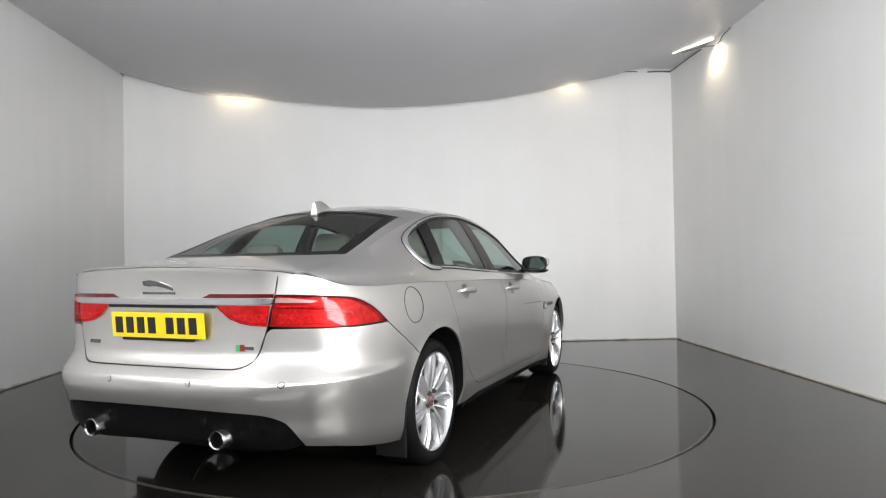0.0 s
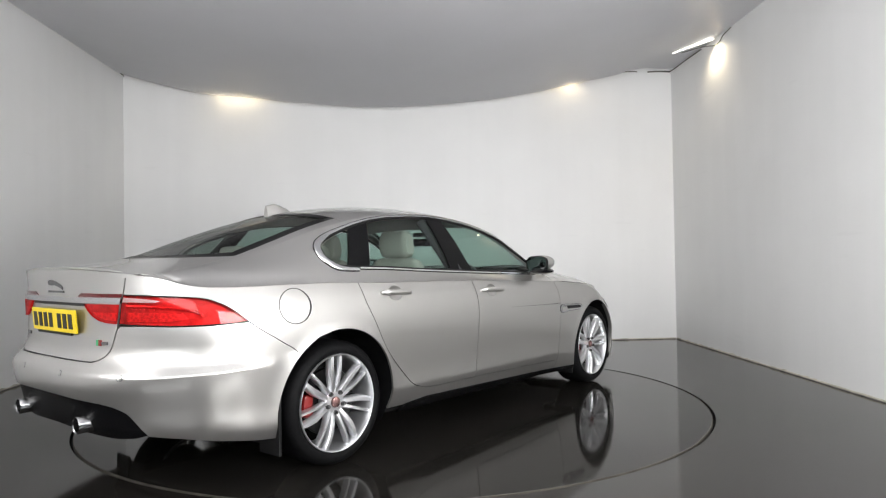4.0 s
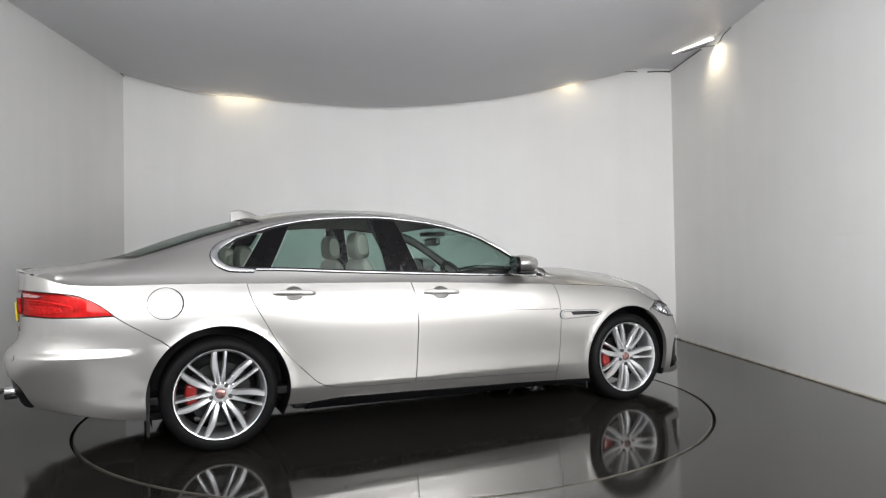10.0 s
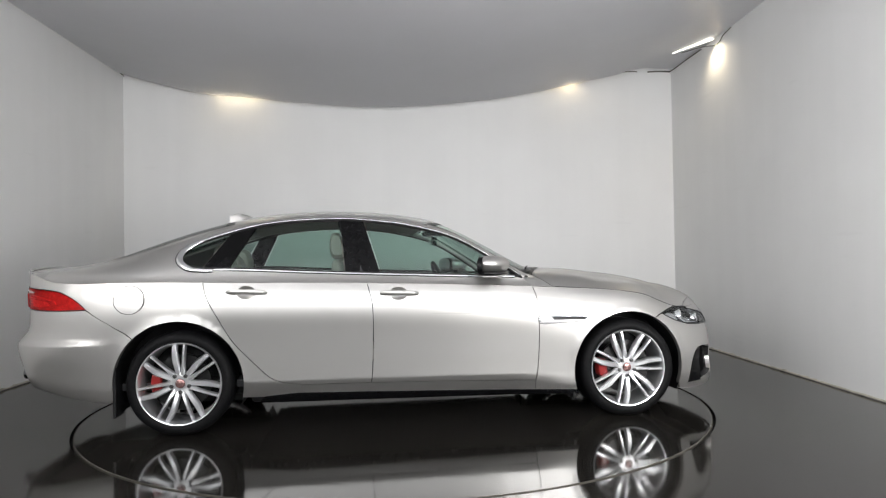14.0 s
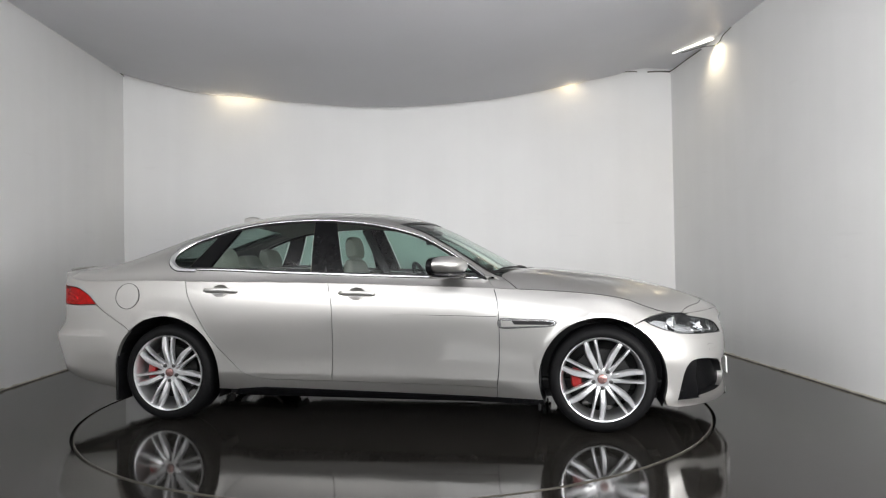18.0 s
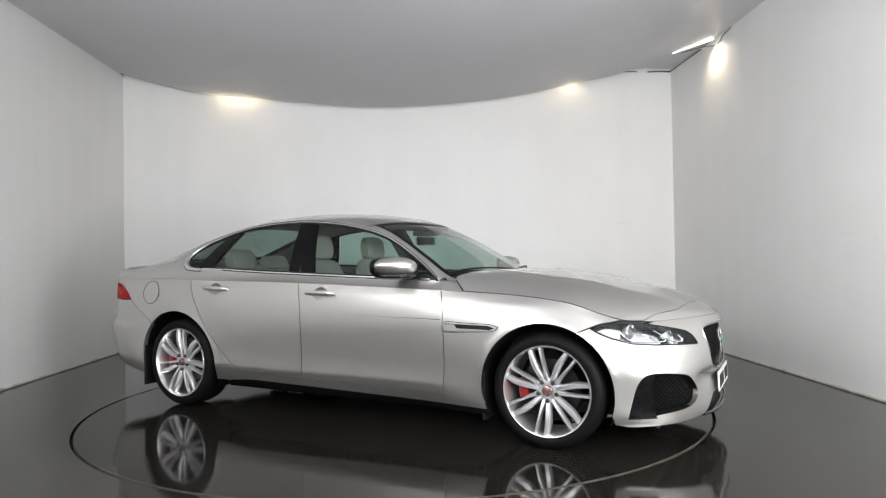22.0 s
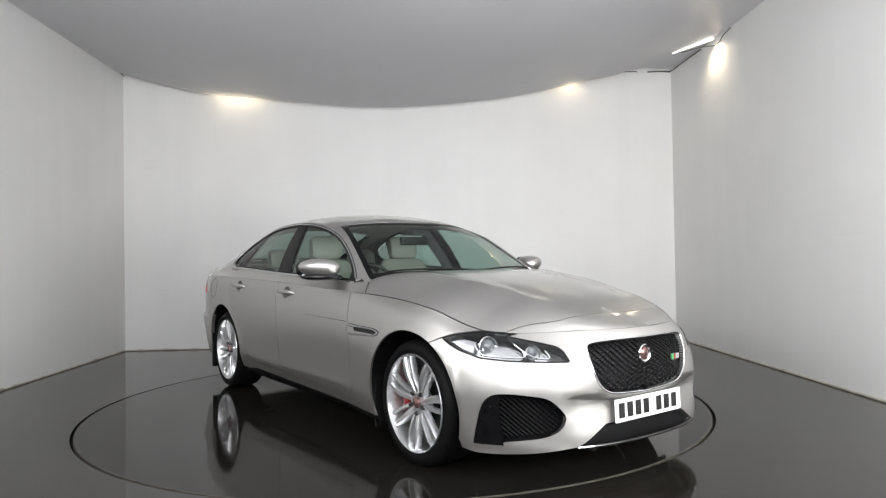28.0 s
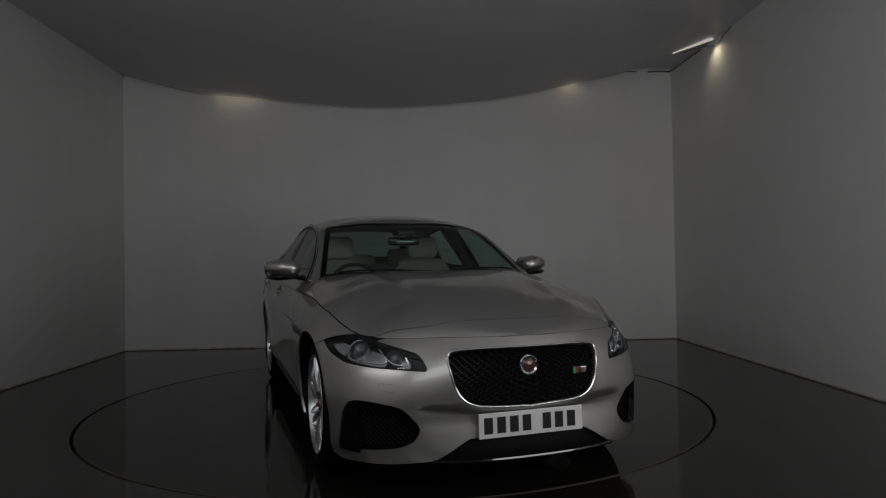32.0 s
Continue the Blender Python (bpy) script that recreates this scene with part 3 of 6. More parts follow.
def flank(x, z):
    """The cabin's side above the waist, and the shoulder below it."""
    x, z = np.asarray(x, float), np.asarray(z, float)
    ys, zs = crease(x)
    zb, yb, zr, yr = ZB(x), YBELT(x), ZR(x), YR(x)
    t = np.clip((z - zb) / np.maximum(zr - zb, 0.02), -0.2, 1.2)
    y1 = yb + (yr - yb) * t + 0.07 * t * (1 - t)
    t2 = np.clip((z - zs) / np.maximum(zb - zs, 0.01), -0.5, 1)
    y0 = ys + (yb - ys) * t2 - 0.018 * t2 * (1 - t2) * np.clip((zb - zs) / 0.05, 0, 1)
    return np.stack([x, np.where(z > zb, y1, y0), z], -1)


def top(x, y):
    """The roof, screens and boot deck."""
    x, y = np.asarray(x, float), np.asarray(y, float)
    zr, yr, zm = ZR(x), YR(x), ZM(x)
    return np.stack([x, y, zr + (zm - zr) * (1 - np.abs(y / yr) ** 2.3)], -1)


def bonnet(x, y):
    x, y = np.asarray(x, float), np.asarray(y, float)
    ys, zs = crease(x)
    t = np.clip(np.abs(y) / np.maximum(ys, 0.02), 0, 1.1)
    z = zs + (ZBON(x) - zs) * (1 - t ** (3.0 + 2.5 * np.clip((1.35 - x) / 0.45, 0, 1) + 2.0 * np.clip((x - 1.85) / 0.25, 0, 1)))
    ridge = 0.36 + 0.14 * np.clip((2.2 - x) / 1.2, 0, 1)
    z = z + 0.011 * np.exp(-((np.abs(y) - ridge) / 0.05) ** 2) * np.clip((2.25 - x) / 0.3, 0, 1) * np.clip((x - 0.95) / 0.2, 0, 1)
    return np.stack([x, y, z], -1)


def arc(cx, cz, r, a0, a1, n=24):
    return [(cx + r * math.cos(radians(a0 + (a1 - a0) * k / n)), cz + r * math.sin(radians(a0 + (a1 - a0) * k / n))) for k in range(n + 1)]


car = new("car")
tagged(car, "champagne silver four-door saloon with cream leather seats on the turntable", "car")

RF, RR = 0.388, 0.398
DOOR_F = smooth_line([(0.826, 0.275), (0.842, 0.407), (0.848, 0.60), (0.845, 0.74), (0.836, 0.83), (0.815, 0.908)])
DOOR_B = smooth_line([(-0.272, 0.300), (-0.264, 0.384), (-0.258, 0.52), (-0.256, 0.70), (-0.262, 0.82), (-0.280, 0.90), (-0.293, 0.9505)])
DOOR_R = smooth_line([(-0.664, 0.303), (-0.75, 0.308), (-0.843, 0.325), (-0.914, 0.356), (-0.984, 0.42), (-1.09, 0.528), (-1.159, 0.616), (-1.229, 0.737), (-1.298, 0.865), (-1.332, 0.974)])
SILL = [(-0.664, 0.303), (-0.272, 0.300), (0.3, 0.290), (0.826, 0.275)]


def cup(x, z):
    """The rim of a handle's recess."""
    return [U(x - 0.004 + 0.060 * math.cos(a), z + 0.043 * math.sin(a)) for a in np.linspace(0, 2 * math.pi, 28, endpoint=False)]


def low_lines(a, b):
    """Where the lower door crease breaks."""
    return [[(U(x, 0.3)[0], ZLOW + q * (float(ZS(sx(x, 0.3))) - ZLOW)) for x in np.linspace(a, b, 24)] for q in (0.20, 0.214, 0.225, 0.245)]


def foot(x, y):
    """The shoulder below the screen pillar, which runs out into the bonnet."""
    x, y = np.asarray(x, float), np.asarray(y, float)
    ys, zs = crease(x)
    zb, yb = ZB(x), YBELT(x)
    w = np.clip((x - 0.76) / 0.24, 0, 1)
    w = w * w * (3 - 2 * w)
    r = (ys - y) / np.maximum(ys - yb, 0.02)
    z = zs + (zb - zs) * (np.minimum(r, 1) + 0.25 * np.maximum(r - 1, 0))
    return np.stack([x, y, z * (1 - w) + bonnet(x, y)[..., 2] * w], -1)


def side_panels(sd):
    right = sd < 0
    # doors: the flank below the crease and the shoulder up to the waist
    low = SILL[1:] + DOOR_F[1:]
    cr = [(x, float(crease(x)[1])) for x in np.linspace(0.815, -0.293, 24)]
    o1 = [U(*p) for p in low + cr[1:-1] + DOOR_B[::-1][:-1]]
    zb = [(x, float(ZB(x))) for x in np.linspace(-0.316, 0.766, 24)]
    o2 = cr[::-1] + zb[::-1]
    doors = []
    # tapered slit cut through the door, standing in for the crease's shadow line
    cl = [U(x, 0.747 - 0.022 * x + 0.0003 + 0.0017 * (x - 0.12) / 0.7) for x in np.linspace(0.12, 0.832, 40)] + [U(x, 0.747 - 0.022 * x - 0.0003 - 0.0017 * (x - 0.12) / 0.7) for x in np.linspace(0.832, 0.12, 40)]
    d = panel("front_door", [skin(o1, ringp, side=sd, h=0.026, gap=0.0026, holes=[cup(-0.085, 0.877), cl], lines=low_lines(-0.25, 0.82)), skin(o2, flank, side=sd, gap=0.0)], PAINT, car)
    doors.append(d)
    cr = [(x, float(crease(x)[1])) for x in np.linspace(-0.293, -1.332, 24)]
    o1 = [U(*p) for p in DOOR_R[::-1] + SILL[1:2] + DOOR_B[1:] + cr[1:-1]]
    zb = [(x, float(ZB(x))) for x in np.linspace(-1.278, -0.316, 24)]
    d = panel("rear_door", [skin(o1, ringp, side=sd, h=0.026, gap=0.0026, holes=[cup(-1.055, 0.903)], lines=low_lines(-0.95, -0.28)), skin(cr[::-1] + zb[::-1], flank, side=sd, gap=0.0)], PAINT, car)
    doors.append(d)
    # front wing
    arch = [p for p in arc(1.48, HUBZ, RF, 200, 61)]
    cr = [(x, float(crease(x)[1])) for x in np.linspace(0.815, 1.888, 30)]
    o = [U(*p) for p in [(1.06, 0.20), (0.826, 0.20)] + DOOR_F + cr[1:] + [(1.861, 0.734), (1.788, 0.722), (1.735, 0.703)] + arch[::-1]]
    panel("front_wing", [skin(o, ringp, side=sd, h=0.03, gap=0.0026)], PAINT, car)
    # cowl corner between door, bonnet and screen pillar
    o = [(x, float(crease(x)[0])) for x in np.linspace(0.815, 0.965, 8)] + smooth_line([(0.950, 0.835), (0.918, 0.805), (0.878, 0.770), (0.848, 0.738), (0.836, 0.715)], 4) + [(0.80, 0.735), (0.765, 0.785)]
    panel("wing_top", [skin(o, foot, side=sd, gap=0.001, h=0.025)], PAINT, car)
    o = [U(*p) for p in [(-0.99, 0.19), (1.125, 0.172), (1.115, 0.206), (0.3, 0.226), (-0.3, 0.242), (-0.75, 0.252), (-0.95, 0.236)]]
    panel("sill_trim", [skin(o, ringp, side=sd, offset=0.006)], DIFF, car, "black lower sill trim")
    # rear quarter
    arch = arc(-1.48, HUBZ, RR, -15, 133, 34)
    seam = [U(*p) for p in [(-1.755, 0.63), (-1.80, 0.665), (-1.9, 0.725), (-2.033, 0.813)]]
    lamp_top = smooth_line([U(*p) for p in [(-2.033, 0.815), (-2.10, 0.87), (-2.17, 0.91), (-2.26, 0.937)]] + [Uy(0.66, 0.953, False), Uy(0.563, 0.957, False)], 5)
    fuel = [U(-1.773 + 0.096 * math.cos(a), 0.871 + 0.089 * math.sin(a)) for a in np.linspace(0, 2 * math.pi, 40, endpoint=False)]
    crs = [(1.5 * s, float(ZS(s))) for s in np.linspace(sx(-1.332, 0.974), Uy(0.578, 1.04, False)[0] / 1.5, 40)]
    o = [U(0.826, 0.20)] + [U(*p) for p in SILL[::-1] + DOOR_R[1:]] + crs[1:] + lamp_top[::-1] + seam[::-1] + [U(*p) for p in arch[::-1]]
    panel("rear_wing_and_sill", [skin(o, ringp, side=sd, holes=[fuel], h=0.035)], PAINT, car)
    panel("fuel_flap", [skin(fuel, ringp, side=sd, gap=0.002, h=0.03)], PAINT, car, "round fuel filler flap")
    bm = bmesh.new()
    sweep(bm, [tuple(q) for q in ringp([p[0] for p in fuel], [p[1] for p in fuel]) * (1, sd, 1)], 0.0017, seg=6, closed=True)
    part("flap_seal", bm, BLACKGAP, car, "dark joint round the filler flap", smooth=True)
    # C-pillar with the shoulder behind the door
    xs = np.linspace(-1.332, XE, 44)
    dlo = smooth_line([(-1.278, 1.046), (-1.36, 1.050), (-1.43, 1.062), (-1.485, 1.10), (-1.497, 1.145), (-1.47, 1.19), (-1.40, 1.232), (-1.30, 1.27), (-1.116, 1.325), (-0.931, 1.362), (-0.707, 1.382), (-0.444, 1.388), (-0.217, 1.371), (-0.026, 1.345), (0.166, 1.301), (0.32, 1.249), (0.474, 1.166), (0.629, 1.067), (0.745, 0.985), (0.768, 0.964)])
    rail = [(x, float(ZR(x))) for x in np.linspace(0.79, XE, 84)]
    o = [(x, float(crease(x)[1])) for x in xs][::-1] + dlo + rail
    panel("body_side", [skin(o, flank, side=sd, gap=0.0, thick=0.004, h=0.04)], PAINT, car)
    # window surround: chrome strip and black inner border
    belt = [(x, float(ZB(x))) for x in np.linspace(0.76, -1.27, 40)]
    loop = dlo + belt[1:-1]
    belt = belt[1:]
    bm = bmesh.new()
    pts = flank(np.array([p[0] for p in belt]), np.array([p[1] + 0.004 for p in belt]))
    sweep(bm, [(p[0], (p[1] + 0.003) * sd, p[2]) for p in pts], 0.009, seg=6, flat=0.6)
    part("waist_trim", bm, CHROME, car, "bright chrome strip under the side windows", smooth=True)
    D = np.array([p for p in dlo if p[0] < 0.75])
    tg = np.gradient(D, axis=0)
    tg /= np.hypot(tg[:, 0], tg[:, 1])[:, None]
    wd = np.interp(D[:, 0], [-1.5, -1.46, -1.38, -1.2, -0.9, 0.7], [0.046, 0.044, 0.030, 0.017, 0.013, 0.011]) * 0.5
    e = 2e-3
    P0 = flank(D[:, 0], D[:, 1])
    nv = np.cross(flank(D[:, 0] + e, D[:, 1]) - flank(D[:, 0] - e, D[:, 1]), flank(D[:, 0], D[:, 1] + e) - flank(D[:, 0], D[:, 1] - e))
    nv /= np.linalg.norm(nv, axis=1)[:, None]
    nv *= np.where(nv[:, 1] < 0, -1, 1)[:, None]
    T0 = np.gradient(P0, axis=0)
    bv = np.cross(nv, T0)
    bv /= np.linalg.norm(bv, axis=1)[:, None]
    bm = bmesh.new()
    rows = []
    for p, n_, b_, w_ in zip(P0, nv, bv, wd):
        rows.append([bm.verts.new(tuple((p + b_ * w_ * math.cos(a) + n_ * (0.001 + 0.55 * w_ * math.sin(a))) * (1, sd, 1))) for a in np.linspace(0, math.pi, 8)])
    for a_, b_ in zip(rows, rows[1:]):
        for i in range(7):
            bm.faces.new((a_[i], a_[i + 1], b_[i + 1], b_[i]))
    part("window_trim", bm, BRIGHT, car, "bright chrome strip round the side windows", smooth=True)
    bm = bmesh.new()
    sweep(bm, [tuple(q) for q in ((P0 + bv * (wd[:, None] + 0.0015) * (1 if bv[len(bv) // 2, 2] > 0 else -1)) * (1, sd, 1))], 0.0028, seg=6)
    part("trim_gap", bm, BLACK, car, smooth=True)
    # panes
    inner = shrink(dense(loop, 0.03), 0.012)
    P = [tuple(p) for p in inner]

    def cut(x0, x1, lean0, lean1):
        # keeps what lies between two leaning lines x = x0 + lean * (z - 1)
        q = P
        for x, lean, sign in ((x0, lean0, 1), (x1, lean1, -1)):
            r = []
            for i in range(len(q)):
                a, b = q[i], q[(i + 1) % len(q)]
                da, db = sign * (a[0] - x - lean * (a[1] - 1)), sign * (b[0] - x - lean * (b[1] - 1))
                if da >= 0:
                    r.append(a)
                if da * db < 0:
                    t = da / (da - db)
                    r.append((a[0] + (b[0] - a[0]) * t, a[1] + (b[1] - a[1]) * t))
            q = r
        return q
    panes = [("quarter_glass", (-9, -1.385, 0, 0.66)), ("rear_door_glass", (-1.215, -0.43, 0.55, -0.10)), ("front_door_glass", (-0.20, 0.70, -0.30, 0))]
    for nm, args in panes:
        o = shrink(dense(cut(*args), 0.03), 0.008)
        p = panel(nm, [skin(o, flank, side=sd, gap=0, thick=0.004, offset=-0.006)], REARGLASS if nm[0] == "q" else GLASS, car, "green-tinted side window")
        p.visible_shadow = False
    for nm, args in (("door_pillar_trim", (-0.43, -0.20, -0.10, -0.30)), ("quarter_pillar_trim", (-1.385, -1.215, 0.66, 0.55))):
        panel(nm, [skin(shrink(dense(cut(*args), 0.03), 0.001), flank, side=sd, gap=0, thick=0.02, offset=-0.004)], DIFF, car, "gloss black window pillar")
    # black rubber edge all round the panes
    bm = bmesh.new()
    q = flank(np.array([p[0] for p in inner]), np.array([p[1] for p in inner]))
    sweep(bm, [(p[0], (p[1] - 0.004) * sd, p[2]) for p in q[::2]], 0.010, seg=6, flat=0.6, closed=True)
    part("window_seal", bm, BLACK, car, smooth=True)
    return doors


doors = {sd: side_panels(sd) for sd in (-1, 1)}

# roof, screens, bonnet, boot
HEAD = [(0.27 - 0.14 * (y / 0.56) ** 2, y) for y in np.linspace(-0.565, 0.565, 25)]
SCREEN = [(1.005 - 0.205 * (y / 0.72) ** 2, y) for y in np.linspace(-0.72, 0.72, 31)]
REARTOP = [(-1.24 + 0.05 * (y / 0.5) ** 2, y) for y in np.linspace(-0.52, 0.52, 21)]
REARLOW = [(-2.15 + 0.22 * (abs(y) / 0.575) ** 2.6, y) for y in np.linspace(-0.575, 0.575, 25)]


def railline(a, b, sd, n=30, k=1.0):
    return [(x, sd * float(YR(x)) * k) for x in np.linspace(a, b, n)]


roof_o = HEAD + railline(0.12, -1.19, 1, 30) + REARTOP[::-1] + railline(-1.19, 0.12, -1, 30)
panel("roof", [skin(roof_o, top, gap=0.001)], PAINT, car)
SIDE_X, SIDE_Y = np.linspace(0.13, 0.80, 14), np.linspace(0.565, 0.72, 14)
ws = HEAD[::-1] + [(x, -y) for x, y in zip(SIDE_X[1:-1], SIDE_Y[1:-1])] + SCREEN + [(x, y) for x, y in zip(SIDE_X[1:-1][::-1], SIDE_Y[1:-1][::-1])]
p = panel("windscreen", [skin(ws, top, gap=0.003, thick=0.005, offset=-0.005)], GLASS, car, "green-tinted windscreen")
p.visible_shadow = False
for sd in (-1, 1):
    o = [(x, sd * y) for x, y in zip(SIDE_X, SIDE_Y)] + [(0.87, sd * 0.735), (0.86, sd * float(YR(0.86)))] + railline(0.80, 0.13, sd, 20)
    panel("screen_pillar", [skin(o, top, gap=0.0, thick=0.03)], PAINT, car)
    o = [(x, sd * (0.52 + 0.055 * ((-1.19 - x) / 0.74))) for x in np.linspace(-1.19, -1.93, 16)] + [(x, sd * 0.575) for x in np.linspace(-1.95, XE2, 12)] + [(x, sd * float(crease(x)[0])) for x in np.linspace(XE2, XE, 6)] + railline(XE, -1.19, sd, 34)
    panel("rear_pillar", [skin(o, top, gap=0.0, thick=0.004)], PAINT, car)
RSX = np.linspace(-1.22, -1.91, 12)
rs = REARTOP[::-1] + [(x, -0.52 - 0.055 * ((-1.19 - x) / 0.74)) for x in RSX] + REARLOW + [(x, 0.52 + 0.055 * ((-1.19 - x) / 0.74)) for x in RSX[::-1]]
p = panel("rear_screen", [skin(rs, top, gap=0.003, thick=0.005, offset=-0.005)], REARGLASS, car, "dark-edged heated rear window")
p.visible_shadow = False

# bonnet
BON_HALF = smooth_line([(1.99, -float(crease(1.99)[0])), (2.032, -0.575), (2.077, -0.517), (2.116, -0.462), (2.146, -0.40), (2.166, -0.30), (2.176, -0.15), (2.179, 0.0)], 5)
BON_EDGE = BON_HALF + [(x, -y) for x, y in BON_HALF[::-1][1:]]
CORNER = smooth_line([(0.968, 0.845), (0.938, 0.818), (0.897, 0.780), (0.865, 0.745), (0.852, 0.715)], 4)
o = [(x, -float(crease(x)[0])) for x in np.linspace(0.975, 1.98, 40)] + BON_EDGE + [(x, float(crease(x)[0])) for x in np.linspace(1.98, 0.975, 40)] + CORNER + [(1.035 - 0.185 * (y / 0.70) ** 2, y) for y in np.linspace(0.69, -0.69, 25)] + [(x, -y) for x, y in CORNER[::-1]]
panel("bonnet", [skin(o, bonnet, gap=0.0032, h=0.035)], PAINT, car)
for sd in (-1, 1):
    bm = bmesh.new()
    sweep(bm, [(x, sd * (float(crease(x)[0]) - 0.001), float(crease(x)[1]) + 0.0005) for x in np.linspace(0.98, 1.985, 60)], 0.0015, seg=6)
    part("bonnet_gap", bm, BLACKGAP, car, "dark joint between bonnet and wing", smooth=True)
nose = BON_EDGE + [(x, float(crease(x)[0])) for x in np.linspace(1.995, CREASE[-1, 0] - 0.0005, 28)] + [(x, -float(crease(x)[0])) for x in np.linspace(CREASE[-1, 0] - 0.0005, 1.995, 28)]
panel("nose_panel", [skin(nose, bonnet, gap=0.0, h=0.03)], PAINT, car)

# boot lid: deck and rear face
S0 = float(np.interp(0.574, REAR[:, 1], np.linspace(-2, 2, 400)[:200]))
TAILEDGE = ring(np.linspace(S0, -2, 30), ZS(np.linspace(S0, -2, 30)))
edge = [(p[0], -p[1]) for p in TAILEDGE] + [(p[0], p[1]) for p in TAILEDGE[::-1][1:]]
deck = REARLOW[::-1] + [(x, -0.575) for x in np.linspace(-1.95, XE2 + 0.01, 14)] + edge + [(x, 0.575) for x in np.linspace(XE2 + 0.01, -1.95, 14)]
LIDY = smooth_line([(0.572, 1.03), (0.560, 0.95), (0.548, 0.90), (0.524, 0.80), (0.499, 0.722), (0.482, 0.690), (0.452, 0.665), (0.41, 0.652), (0.37, 0.6502)])
face = [Uy(y, z, False) for y, z in LIDY] + [Uy(y, 0.650, False) for y in np.linspace(0.36, -0.36, 20)] + [Uy(-y, z, False) for y, z in LIDY[::-1]]
face += [(-1.5 * s, float(ZS(-s)) if s <= 2 else float(ZS(s - 4))) for s in np.linspace(2.40, 1.60, 40)]
panel("boot_lid", [skin(deck, top, gap=0.0012), skin(face, whole, gap=0.002)], PAINT, car)

# bumpers
arch_f = [U(*p) for p in arc(1.48, HUBZ, RF, 61, -20)]
HL_LOW = [U(1.735, 0.699), U(1.786, 0.670), U(1.845, 0.645)] + [Uy(y, z) for y, z in [(0.779, 0.615), (0.702, 0.605), (0.584, 0.600), (0.474, 0.595)]]
HL_TOP = [Uy(y, z) for y, z in [(0.470, 0.605), (0.485, 0.645), (0.504, 0.668), (0.555, 0.685), (0.608, 0.700), (0.647, 0.713)]] + [(1.5 * s, float(ZS(s)) - 0.003) for s in (1.44, 1.418, 1.38, 1.357)] + [U(1.861, 0.730), U(1.788, 0.718)]


def other(pts, k=6.0):
    """The same outline on the other half."""
    return [(math.copysign(k, u) - u, z) for u, z in pts]


GRILLE = [(0.0, 0.692), (-0.2, 0.691), (-0.335, 0.683), (-0.378, 0.66), (-0.372, 0.58), (-0.345, 0.50), (-0.30, 0.452), (-0.22, 0.430), (0.0, 0.418)]
GR = [Uy(y, z) for y, z in smooth_line(GRILLE, 6)]
grille_o = GR + other(GR)[::-1][1:-1]
fog_u = smooth_line([U(1.929, 0.206), U(1.940, 0.245), U(1.951, 0.29), U(1.969, 0.36), U(1.994, 0.415)] + [Uy(y, z) for y, z in [(0.773, 0.448), (0.724, 0.455), (0.652, 0.446), (0.59, 0.432), (0.545, 0.395), (0.508, 0.345), (0.520, 0.305), (0.55, 0.275), (0.605, 0.253), (0.68, 0.240), (0.738, 0.228), (0.735, 0.211)]], 4)
FLAP = [Uy(y, z) for y, z in [(0.667, 0.538), (0.664, 0.503), (0.61, 0.499), (0.608, 0.534)]]
LOW = [Uy(y, z) for y, z in [(0.455, 0.199), (0.42, 0.214), (0.385, 0.234), (0.335, 0.265), (0.29, 0.289), (0.15, 0.291), (0.0, 0.291)]]
low_o = LOW + other(LOW)[::-1][1:] + [Uy(y, 0.184) for y in np.linspace(-0.42, 0.42, 15)]
half = HL_LOW + HL_TOP[:6] + [(1.5 * s, float(ZS(s))) for s in np.linspace(1.475, 2.0, 24)]
bot = [U(1.862, 0.175)] + [Uy(y, z) for y, z in ((0.80, 0.163), (0.77, 0.165), (0.70, 0.171), (0.62, 0.179), (0.54, 0.189))] + LOW
FOLD = [[Uy(y, 0.405 + 0.032 * (lambda k: k * k * (3 - 2 * k))(min(1, max(0, (y - 0.18) / 0.32))) - d) for y in np.linspace(0.50, 0.02, 44)] for d in (0.0, 0.008, 0.017)]
FOLD += [other(q) for q in FOLD]
o = [*arch_f[:-1], *bot[:-1], *other(bot)[::-1], *other(arch_f[:-1])[::-1], *other(half)[:-1], *half[::-1]]
panel("front_bumper", [skin(o, whole, h=0.04, gap=0.0015, holes=[grille_o, fog_u, other(fog_u), FLAP, other(FLAP)], lines=FOLD, thick=0.03)], PAINT, car)
for q in (FLAP, other(FLAP)):
    panel("washer_flap", [skin(q, whole, h=0.03, gap=0.0012, thick=0.01)], PAINT, car)
# rear bumper
arch_r = [U(*p) for p in arc(-1.48, HUBZ, RR, 133, 192)]
seam = [U(*p) for p in [(-1.755, 0.63), (-1.80, 0.665), (-1.9, 0.725), (-2.033, 0.810)]]
lampb = [U(-2.2, 0.806)] + [Uy(y, 0.808 if y > 0.7 else 0.814, False) for y in (0.75, 0.65, 0.545)]
lid = [Uy(y + 0.003, z - 0.002, False) for y, z in LIDY if z < 0.81] + [Uy(y, 0.6480, False) for y in np.linspace(0.36, 0.0, 10)]
BLK = [(0.664, 0.322), (0.650, 0.36), (0.632, 0.40), (0.600, 0.44), (0.504, 0.470), (0.25, 0.483), (0, 0.485)]
BLK = smooth_line(BLK, 4)
lowr = [U(-1.87, 0.222), U(-1.97, 0.232), U(-2.15, 0.262), U(-2.32, 0.30)] + [Uy(y, z, False) for y, z in BLK]
half = arch_r + lowr
upper = seam + lampb + lid
o = half[:-1] + other(half)[::-1] + other(upper)[:-1] + upper[::-1]
